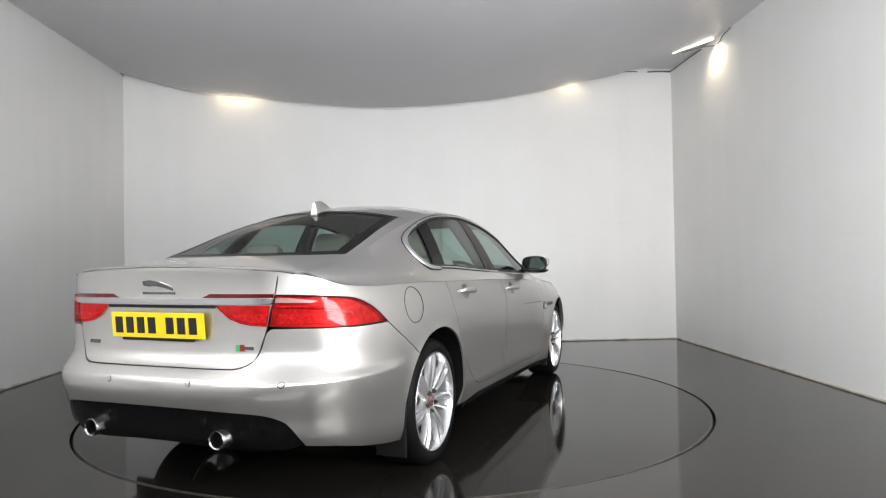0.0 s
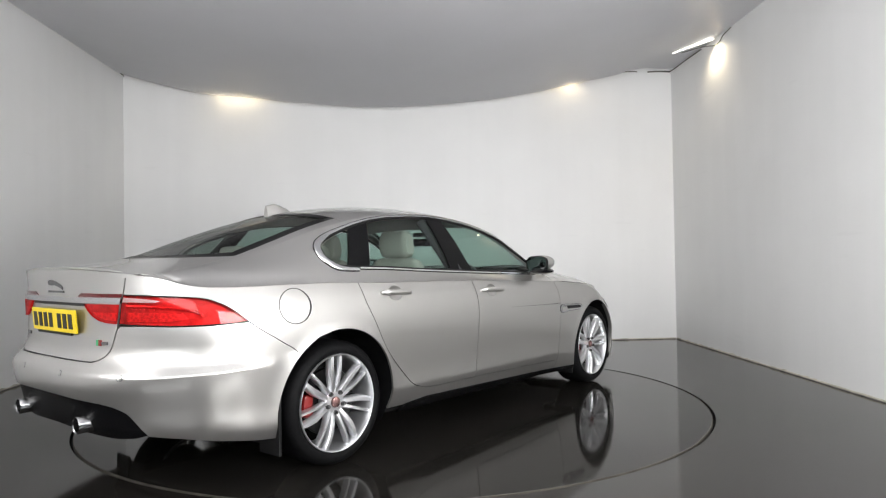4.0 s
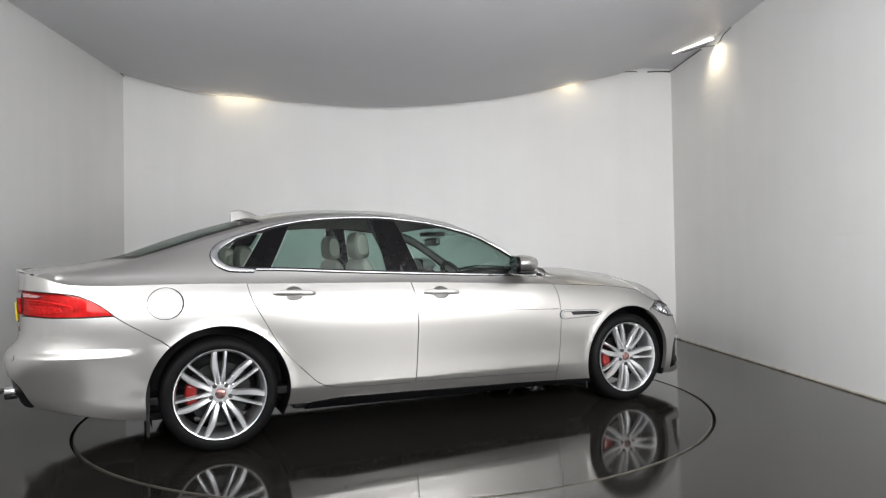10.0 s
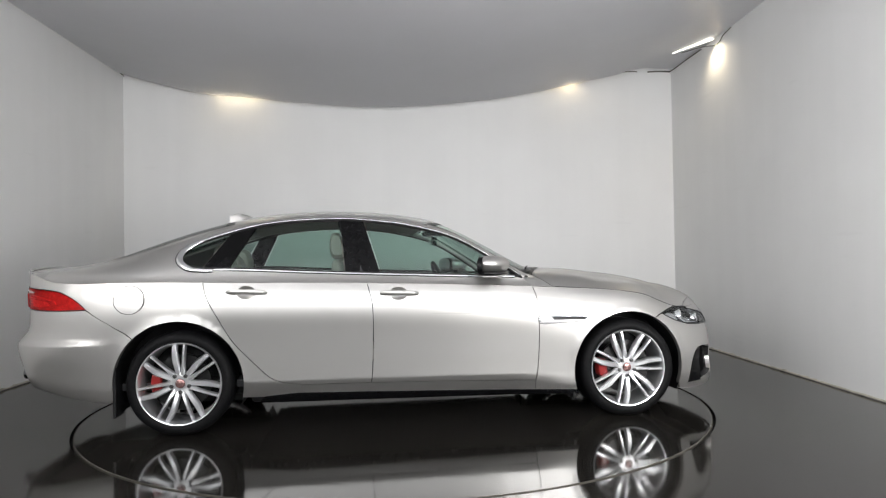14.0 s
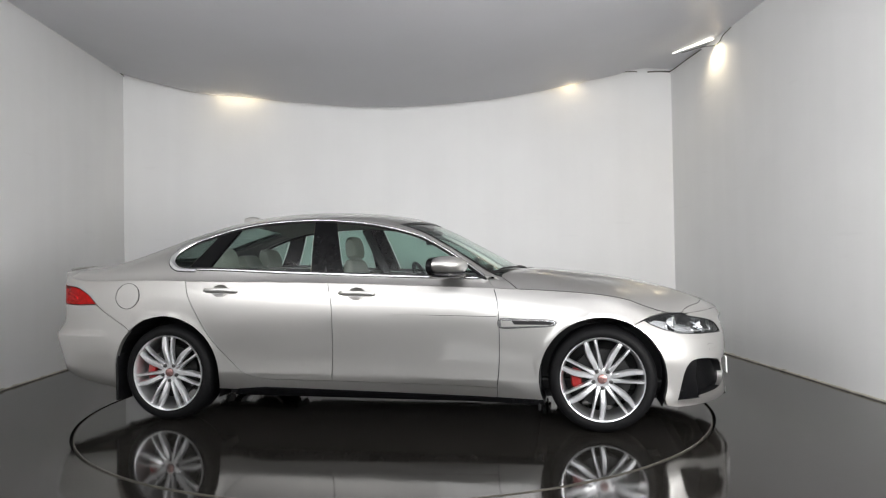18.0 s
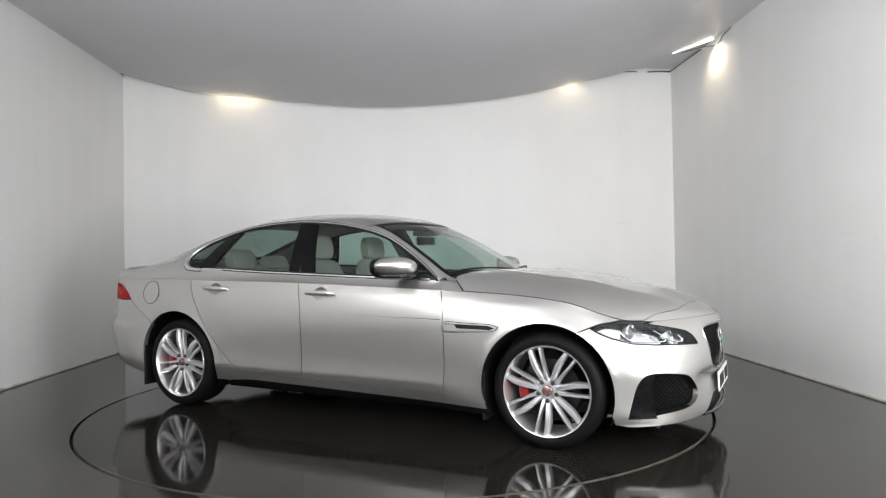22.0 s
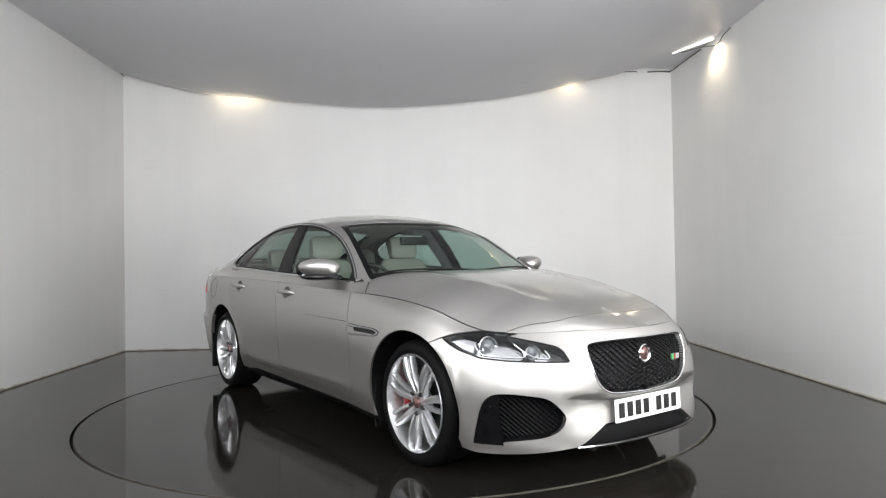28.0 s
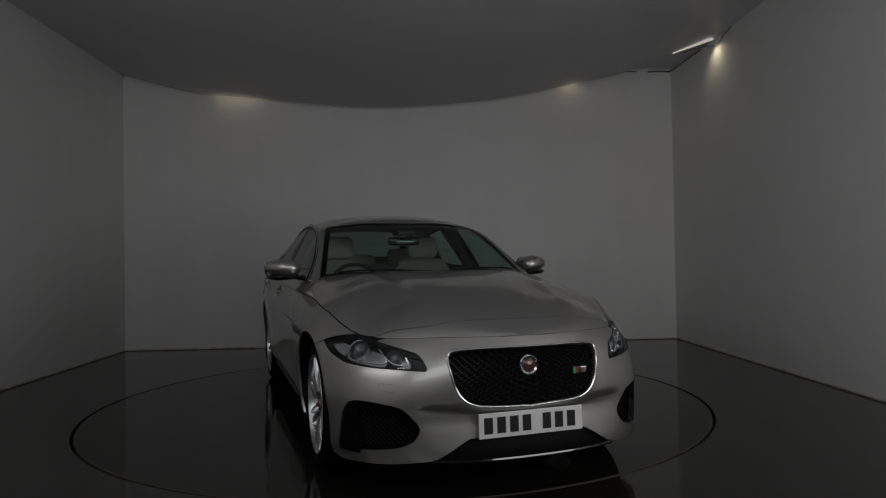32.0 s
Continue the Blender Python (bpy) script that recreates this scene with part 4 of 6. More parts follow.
panel("rear_bumper", [skin(o, whole, h=0.04, gap=0.0015, thick=0.03, lines=[[(u, z) for u in np.linspace(-4.35, -1.65, 90)] for z in (0.583, 0.599, 0.614, 0.64, 0.664)])], PAINT, car)
lowd = [Uy(y, z, False) for y, z in BLK]
und = [Uy(y, z, False) for y, z in [(0.60, 0.30), (0.5, 0.292), (0.3, 0.305), (0.15, 0.315), (0, 0.318)]]
o = lowd[:-1] + other(lowd)[::-1] + other(und)[:-1] + und[::-1]
panel("diffuser", [skin(o, whole, h=0.045, gap=0.001, thick=0.05, offset=-0.012)], DIFF, car, "black lower rear bumper insert")

# ------------------------------------------------------------ wheels


# run and half width of the broad bowed spoke and of the slim straight one, from hub to rim
SPOKE_B = cv((0, 0.0112), (0.1, 0.0142), (0.2, 0.0178), (0.35, 0.0240), (0.6, 0.0325), (0.8, 0.0335), (1, 0.0310))
SPOKE_T = cv((0, 0.0110), (0.1, 0.0138), (0.2, 0.0165), (0.35, 0.0195), (0.6, 0.0240), (0.8, 0.0270), (1, 0.0295))
WIDE_B = cv((0, 0.0112), (0.1, 0.0145), (0.2, 0.0155), (0.35, 0.0165), (0.6, 0.0178), (0.8, 0.0160), (1, 0.0145))
WIDE_T = cv((0, 0.0112), (0.1, 0.0135), (0.2, 0.0120), (0.35, 0.0100), (0.6, 0.0090), (0.8, 0.0090), (1, 0.0100))


def wheel(x, sd):
    root = new("wheel")
    root.parent = car
    root.matrix_local = Matrix.Translation((x, 0.735 * sd, HUBZ)) @ (Matrix() if sd > 0 else pose(0, 0, 0, 0, 0, 180))
    # local y points out of the car
    bm = bmesh.new()
    R = HUBZ
    lathe(bm, [(0.265, -0.12), (0.285, -0.125), (0.312, -0.118), (0.327, -0.10), (0.333, -0.075), (0.334, 0.0), (0.333, 0.075), (0.327, 0.10), (0.312, 0.119), (0.29, 0.126), (0.272, 0.124), (0.262, 0.115), (0.262, -0.11)], Matrix(), seg=96, closed=True)
    part("tyre", bm, RUBBER, root, "black road tyre", smooth=True)
    bm = bmesh.new()
    lathe(bm, [(0.262, 0.120), (0.2595, 0.124), (0.2545, 0.1225), (0.250, 0.112), (0.243, 0.09), (0.237, 0.02), (0.238, -0.11), (0.255, -0.118), (0.262, -0.115), (0.262, 0.0)], Matrix(), seg=96, closed=True)
    part("rim", bm, ALLOY, root, smooth=True)
    # seven pairs of twin spokes
    for k in range(14):
        bm = bmesh.new()
        pair = k // 2
        w = 1 if k % 2 else -1
        a0 = radians((90 if x < 0 else 74) + 360 / 7 * pair)
        rows = []
        for j in range(13):
            u = j / 12
            r = 0.050 + (0.252 - 0.050) * u
            broad = w * sd > 0
            d = float((SPOKE_B if broad else SPOKE_T)(u))
            a = a0 + w * math.asin(min(0.5, d / r))
            hw = float((WIDE_B if broad else WIDE_T)(u))
            yo = 0.090 + 0.014 * math.sin(u * math.pi * 0.85) + 0.014 * u
            c = Vector((r * math.cos(a), 0, r * math.sin(a)))
            t = Vector((-math.sin(a), 0, math.cos(a)))
            rows.append([bm.verts.new(c + t * p * hw + Vector((0, yo + q, 0))) for p, q in ((-1.2, -0.034), (-1, -0.008), (-0.62, 0.0), (0.62, 0.0), (1, -0.008), (1.2, -0.034))])
        for a, b in zip(rows, rows[1:]):
            for i in range(6):
                bm.faces.new((a[i], a[(i + 1) % 6], b[(i + 1) % 6], b[i]))
        bm.faces.new(rows[0][::-1])
        bm.faces.new(rows[-1])
        part("spoke", bm, ALLOY, root, smooth=True)
    bm = bmesh.new()
    lathe(bm, [(0.001, 0.0895), (0.03, 0.0905), (0.056, 0.0908), (0.066, 0.088), (0.072, 0.078), (0.074, 0.04)], Matrix(), seg=48)
    part("hub", bm, ALLOY, root, smooth=True)
    bm = bmesh.new()
    lathe(bm, [(0.001, 0.106), (0.019, 0.105), (0.027, 0.102), (0.030, 0.095)], Matrix(), seg=32)
    part("hub_cap", bm, CAPRED, root, "dark red and silver hub cap", smooth=True)
    for k in range(5):
        bm = bmesh.new()
        a = radians(90 + 36 + 72 * k)
        c = Vector((0.0565 * math.cos(a), 0, 0.0565 * math.sin(a)))
        tube(bm, c + Vector((0, 0.085, 0)), c + Vector((0, 0.1, 0)), 0.0130, 0.0125, seg=16)
        tube(bm, c + Vector((0, 0.1, 0)), c + Vector((0, 0.109, 0)), 0.0095, 0.0085, seg=6)
        part("wheel_nut", bm, NUT, root)
    bm = bmesh.new()
    lathe(bm, [(0.07, 0.035), (0.178, 0.035), (0.18, 0.032), (0.18, 0.008), (0.178, 0.005), (0.07, 0.005)], Matrix(), seg=64, closed=True)
    part("brake_disc", bm, IRON, root, smooth=True)
    # caliper behind the spokes, towards the back of the car
    bm = bmesh.new()
    back = -1 if sd > 0 else 1
    rows = []
    for j in range(13):
        a = radians((180 if back < 0 else 0) + (-20 + 40 * j / 12))
        e = 0.012 if j in (0, 12) else 0.0
        c, s_ = math.cos(a), math.sin(a)
        rows.append([bm.verts.new((r * c, y, r * s_)) for r, y in ((0.125 + e, 0.045), (0.132 + e, 0.062), (0.16, 0.070 - e), (0.186 - e, 0.060), (0.194 - e, 0.04), (0.190 - e, -0.02), (0.13 + e, -0.02))])
    for a, b in zip(rows, rows[1:]):
        for i in range(7):
            bm.faces.new((a[i], a[(i + 1) % 7], b[(i + 1) % 7], b[i]))
    bm.faces.new(rows[0][::-1])
    bm.faces.new(rows[-1])
    part("caliper", bm, REDCAL, root, "red brake caliper", smooth=True)
    return root


CAPRED = mat("hub_cap_red", (0.30, 0.17, 0.16), 0.25, metal=0.7, vary=0.5, scale=60)
wheels = [wheel(x, sd) for x in HUBS for sd in (-1, 1)]

# ------------------------------------------------------------ underbody, arch liners


def liner_edge(x, z):
    z = max(z, 0.20)
    return float(ring(sx(x, z), z)[1]) - 0.010


def underbody():
    bm = bmesh.new()
    box(bm, (-1.90, -0.60, 0.21), (2.00, 0.60, 0.30), bevel=0.02)
    box(bm, (-1.05, -0.78, 0.185), (1.05, 0.78, 0.30), bevel=0.02)
    box(bm, (1.05, -0.58, 0.25), (2.10, 0.58, 0.68), bevel=0.05)
    box(bm, (-2.42, -0.52, 0.33), (-1.1, 0.52, 0.60), bevel=0.05)
    part("underbody", bm, BLACK, car, "black underside")
    for x, r in ((1.48, 0.392), (-1.48, 0.402)):
        for sd in (-1, 1):
            bm = bmesh.new()
            n = 28
            rows = []
            for k in range(n + 1):
                a = radians(-25 + 230 * k / n)
                rows.append([bm.verts.new((x + r * math.cos(a), sd * y, HUBZ + r * math.sin(a))) for y in (0.56, liner_edge(x + r * math.cos(a), HUBZ + r * math.sin(a)))])
            for a, b in zip(rows, rows[1:]):
                bm.faces.new((a[0], a[1], b[1], b[0]))
            inner_ = [r_[0] for r_ in rows]
            bm.faces.new(inner_)
            part("arch_liner", bm, BLACK, car)
            # mud flap behind the wheel
            bm = bmesh.new()
            xf = x - 0.385
            box(bm, (xf - 0.012, 0.70 if sd > 0 else -0.862, 0.135), (xf + 0.006, 0.862 if sd > 0 else -0.70, 0.46), bevel=0.005)
            part("mud_flap", bm, BLACK, car, "black mud flap")


underbody()

# ------------------------------------------------------------ lamps, grille and trim of the car


def both(pts):
    return [(pts, 1), (other(pts), -1)]


def on_ring(pts, off=0.0, sd=1):
    """Places on the flank or nose, a little off the skin."""
    A = np.array(pts, float)
    P = whole(A[:, 0], A[:, 1])
    e = 2e-3
    n = np.cross(whole(A[:, 0] + e, A[:, 1]) - whole(A[:, 0] - e, A[:, 1]), whole(A[:, 0], A[:, 1] + e) - whole(A[:, 0], A[:, 1] - e))
    n /= np.linalg.norm(n, axis=1)[:, None]
    c = np.stack([np.clip(P[:, 0], -1.2, 1.0), 0 * P[:, 0], np.full(len(P), 0.6)], -1)
    n *= np.where(np.sum(n * (P - c), axis=1) < 0, -1, 1)[:, None]
    P = P + n * off
    return [Vector((p[0], p[1] * sd, p[2])) for p in P]


REFL = mat("lamp_reflector", (0.80, 0.81, 0.82), 0.18, metal=1.0, vary=0.05, scale=80)
BEZEL = mat("grey_bezel", (0.62, 0.63, 0.64), 0.22, metal=0.9, vary=0.1, scale=25)
LAMPGREY = mat("lamp_inner_grey", (0.07, 0.072, 0.076), 0.2, metal=0.5, vary=0.3, scale=40)
BOWL = mat("lamp_bowl", (0.12, 0.125, 0.13), 0.25, metal=0.8, vary=0.3, scale=30)
LENS = mat("projector_glass", (0.16, 0.17, 0.18), 0.08, metal=0.4, vary=0.3, scale=50, coat=1.0)
TAILSHEEN = mat("painted_lens_sheen", (0.62, 0.36, 0.36), 0.22, metal=0.7, vary=0.1, scale=30)
TAILBACK = mat("lamp_back", (0.52, 0.48, 0.48), 0.4, metal=0.4, vary=0.3, scale=35)
TAILREFL = mat("lamp_tray", (0.85, 0.82, 0.82), 0.3, metal=0.6, vary=0.1, scale=60)
facets(TAILREFL, (0.62, 0.60, 0.60), (0.95, 0.93, 0.93), 70)
REDGLASS = glass_mat("red_lens", (0.90, 0.034, 0.034), 0.42)


def headlamp(sd):
    root = new("headlamp")
    root.parent = car
    o = HL_LOW + HL_TOP
    panel("housing", [skin(o, ringp, side=sd, h=0.03, gap=0.002, thick=0.01, offset=-0.075)], LAMPGREY, root)
    for bz in ([(0.80, 0.66), (0.78, 0.637), (0.70, 0.624), (0.655, 0.624), (0.638, 0.66), (0.655, 0.69), (0.72, 0.712), (0.78, 0.700)], [(0.632, 0.655), (0.612, 0.622), (0.56, 0.614), (0.545, 0.630), (0.55, 0.655), (0.575, 0.674), (0.61, 0.682)]):
        panel("bezel", [skin([Uy(*q) for q in rounded(bz, 3)], ringp, side=sd, h=0.03, gap=0, thick=0.012, offset=-0.058)], BEZEL, root)
    # side wall of the bowl
    bm = bmesh.new()
    a = on_ring(dense(o, 0.02), -0.002, sd)
    b = on_ring(dense(o, 0.02), -0.078, sd)
    va, vb = [bm.verts.new(p) for p in a], [bm.verts.new(p) for p in b]
    for i in range(len(va)):
        bm.faces.new((va[i], va[(i + 1) % len(va)], vb[(i + 1) % len(va)], vb[i]))
    part("bowl", bm, BOWL, root, smooth=True)
    lens = panel("lens", [skin(o, ringp, side=sd, h=0.03, gap=0.002, thick=0.003, offset=-0.001)], CLEAR, root, "clear headlamp cover")
    lens.visible_shadow = False
    # two round projectors and the bright blade round them
    for y, z, r in ((0.728, 0.694, 0.041), (0.600, 0.664, 0.032)):
        c = on_ring([Uy(y, z)], -0.05, sd)[0]
        d = Vector((0.93, 0.30 * sd, 0.05)).normalized()
        bm = bmesh.new()
        m = Matrix.Translation(c) @ d.to_track_quat("Y", "Z").to_matrix().to_4x4()
        lathe(bm, [(r * 1.22, -0.015), (r * 1.28, 0.018), (r * 1.16, 0.024), (r * 1.0, 0.012), (r * 0.98, -0.015)], m, seg=32, closed=True)
        part("projector_ring", bm, REFL, root, smooth=True)
        bm = bmesh.new()
        lathe(bm, [(0.001, 0.026), (r * 0.5, 0.022), (r * 0.85, 0.010), (r, -0.006), (r, -0.02)], m, seg=32)
        part("projector_lens", bm, LENS, root, smooth=True)
    for pts, rad in (([(0.765, 0.690), (0.772, 0.655), (0.76, 0.634), (0.70, 0.628), (0.645, 0.628), (0.632, 0.65), (0.645, 0.69)], 0.0045), ([(0.638, 0.668), (0.615, 0.635), (0.59, 0.624), (0.555, 0.620), (0.545, 0.632), (0.552, 0.66)], 0.004)):
        bm = bmesh.new()
        sweep(bm, on_ring([Uy(y, z) for y, z in smooth_line(pts, 5)], -0.022, sd), rad, seg=6)
        part("light_blade", bm, REFL, root, smooth=True)
    o2 = [U(1.775, 0.694), U(1.85, 0.660), U(1.90, 0.648), U(1.89, 0.700), U(1.82, 0.712)]
    panel("side_reflector", [skin(o2, ringp, side=sd, h=0.03, gap=0, thick=0.006, offset=-0.03)], BEZEL, root)
    bm = bmesh.new()
    sweep(bm, on_ring(dense(o, 0.02), 0.0, sd), 0.0035, seg=5, closed=True)
    part("lamp_seal", bm, BLACK, root, smooth=True)


for sd in (-1, 1):
    headlamp(sd)


def lattice(outline, du, dz, bar, off, closed_poly):
    """A woven net of slanting bars inside an outline of the nose."""
    bm = bmesh.new()
    A = np.array(outline)
    lo, hi = A.min(0), A.max(0)
    for sign in (1, -1):
        k0 = int((lo[0] - sign * 0 - (hi[1] - lo[1]) * du / dz) / du) - 2
        k1 = int((hi[0] + (hi[1] - lo[1]) * du / dz) / du) + 2
        for k in range(k0, k1):
            zz = np.linspace(lo[1], hi[1], 40)
            uu = k * du + sign * (zz - lo[1]) * du / dz
            P = np.stack([uu, zz], -1)
            ok = inside(P, closed_poly)
            run = []
            for i in range(41):
                if i < 40 and ok[i]:
                    run.append(P[i])
                else:
                    if len(run) > 2:
                        pts = on_ring(run[::3] + ([run[-1]] if (len(run) - 1) % 3 else []), off + 0.002 * sign)
                        if len(pts) > 1:
                            sweep(bm, pts, bar, seg=4)
                    run = []
    return bm


BADGEFACE = mat("dark_badge_enamel", (0.13, 0.075, 0.07), 0.25, metal=0.6, vary=0.5, scale=70)


def front_face():
    # radiator grille
    root = new("grille")
    root.parent = car
    panel("grille_back", [skin(grille_o, whole, h=0.05, gap=-0.01, thick=0.0, offset=-0.07)], BLACKGAP, root)
    part("grille_mesh", lattice(grille_o, 0.038, 0.025, 0.0058, -0.035, grille_o), MESHBLACK, root, "gloss black woven grille mesh", smooth=True)
    bm = bmesh.new()
    sweep(bm, on_ring(dense(grille_o, 0.02), -0.003), 0.006, seg=8, closed=True)
    part("grille_frame", bm, SATIN, root, "satin chrome frame of the grille", smooth=True)
    bm = bmesh.new()
    a = on_ring(dense(grille_o, 0.02), -0.005)
    b = on_ring(dense(grille_o, 0.02), -0.07)
    va, vb = [bm.verts.new(p) for p in a], [bm.verts.new(p) for p in b]
    for i in range(len(va)):
        bm.faces.new((va[i], va[(i + 1) % len(va)], vb[(i + 1) % len(va)], vb[i]))
    part("grille_duct", bm, GLOSSBLACK, root, smooth=True)
    m = Matrix.Translation((2.312, 0, 0.603)) @ pose(0, 0, 0, 0, 0, -90)
    bm = bmesh.new()
    lathe(bm, [(0.034, 0.0), (0.046, 0.0), (0.047, 0.008), (0.042, 0.012), (0.034, 0.008)], m, seg=40, closed=True)
    bad = part("round_badge", bm, CHROME, root, "round chrome badge with dark red centre", smooth=True)
    bm = bmesh.new()
    lathe(bm, [(0.001, 0.016), (0.015, 0.014), (0.03, 0.008), (0.036, 0.004)], m, seg=32)
    part("badge_face", bm, BADGEFACE, bad, smooth=True)
    for (y0, y1), mt in (((0.235, 0.25), mat("badge_green", (0.05, 0.35, 0.12), 0.3)), ((0.25, 0.27), REDCAL), ((0.275, 0.305), CHROME)):
        bm = bmesh.new()
        c = [on_ring([Uy(-y, z)], -0.02, -1)[0] for y in (y0, y1) for z in (0.545, 0.578)]
        box(bm, (c[0].x - 0.004, y0, 0.547), (c[0].x + 0.006, y1, 0.577), bevel=0.002)
        part("badge_bar", bm, mt, bad)
    # side intakes
    for pts, sd in both(fog_u):
        root = new("side_intake")
        root.parent = car
        panel("intake_back", [skin(pts, whole, h=0.05, gap=-0.006, thick=0.0, offset=-0.075)], BLACKGAP, root)
        inner_ = [tuple(p) for p in shrink(dense(pts, 0.03), 0.004)]
        part("intake_mesh", lattice(inner_, 0.040, 0.024, 0.005, -0.05, inner_), DULLMESH, root, smooth=True)
        bm = bmesh.new()
        a, b = on_ring(dense(pts, 0.02), -0.004), on_ring(dense(pts, 0.02), -0.075)
        va, vb = [bm.verts.new(p) for p in a], [bm.verts.new(p) for p in b]
        for i in range(len(va)):
            bm.faces.new((va[i], va[(i + 1) % len(va)], vb[(i + 1) % len(va)], vb[i]))
        part("intake_duct", bm, BLACK, root, smooth=True)
        bl = smooth_line([U(1.929, 0.206), U(1.940, 0.245), U(1.951, 0.29), U(1.969, 0.36), U(1.994, 0.415), Uy(0.773, 0.448), Uy(0.752, 0.452)], 4) + [Uy(y, z) for y, z in [(0.757, 0.34), (0.737, 0.211)]]
        panel("intake_blade", [skin(bl if sd > 0 else other(bl), whole, h=0.03, gap=0.0, thick=0.03, offset=-0.008)], DIFF, root, "black upright blade beside the mesh")
    panel("lower_intake", [skin(low_o, whole, h=0.05, gap=-0.004, thick=0.0, offset=-0.03)], DULLMESH, car, "black lower air intake")
    bm = bmesh.new()
    sweep(bm, on_ring([Uy(y, 0.190 + 0.006 * (y / 0.46) ** 2) for y in np.linspace(0.46, -0.46, 24)], -0.004), 0.010, seg=8)
    part("splitter", bm, GLOSSBLACK, car, smooth=True)


front_face()


def plate(x, z, lean, material, front):
    root = new("number_plate")
    root.parent = car
    root.matrix_local = pose(x, 0, z, 0, lean, 0)
    s = 1 if front else -1
    bm = bmesh.new()
    box(bm, (-0.004, -0.26, -0.0555), (0.004, 0.26, 0.0555), bevel=0.002)
    part("plate_board", bm, material, root)
    for y in (-0.215, -0.152, -0.089, -0.026, 0.075, 0.138, 0.201):
        bm = bmesh.new()
        y *= s
        box(bm, (0.0042 if front else -0.0062, y - 0.021, -0.036), (0.0062 if front else -0.0042, y + 0.021, 0.036))
        part("plate_bar", bm, INK, root)
    if not front:
        bm = bmesh.new()
        box(bm, (-0.006, -0.20, -0.068), (0.006, 0.20, -0.056), bevel=0.002)
        part("plate_holder", bm, BLACK, root)
    return root


plate(2.338, 0.347, -2, PLATEWHITE, True)["label"] = "white front number plate with dark bars"
plate(-2.572, 0.826, -5, YELLOW, False)["label"] = "yellow rear number plate with dark bars"


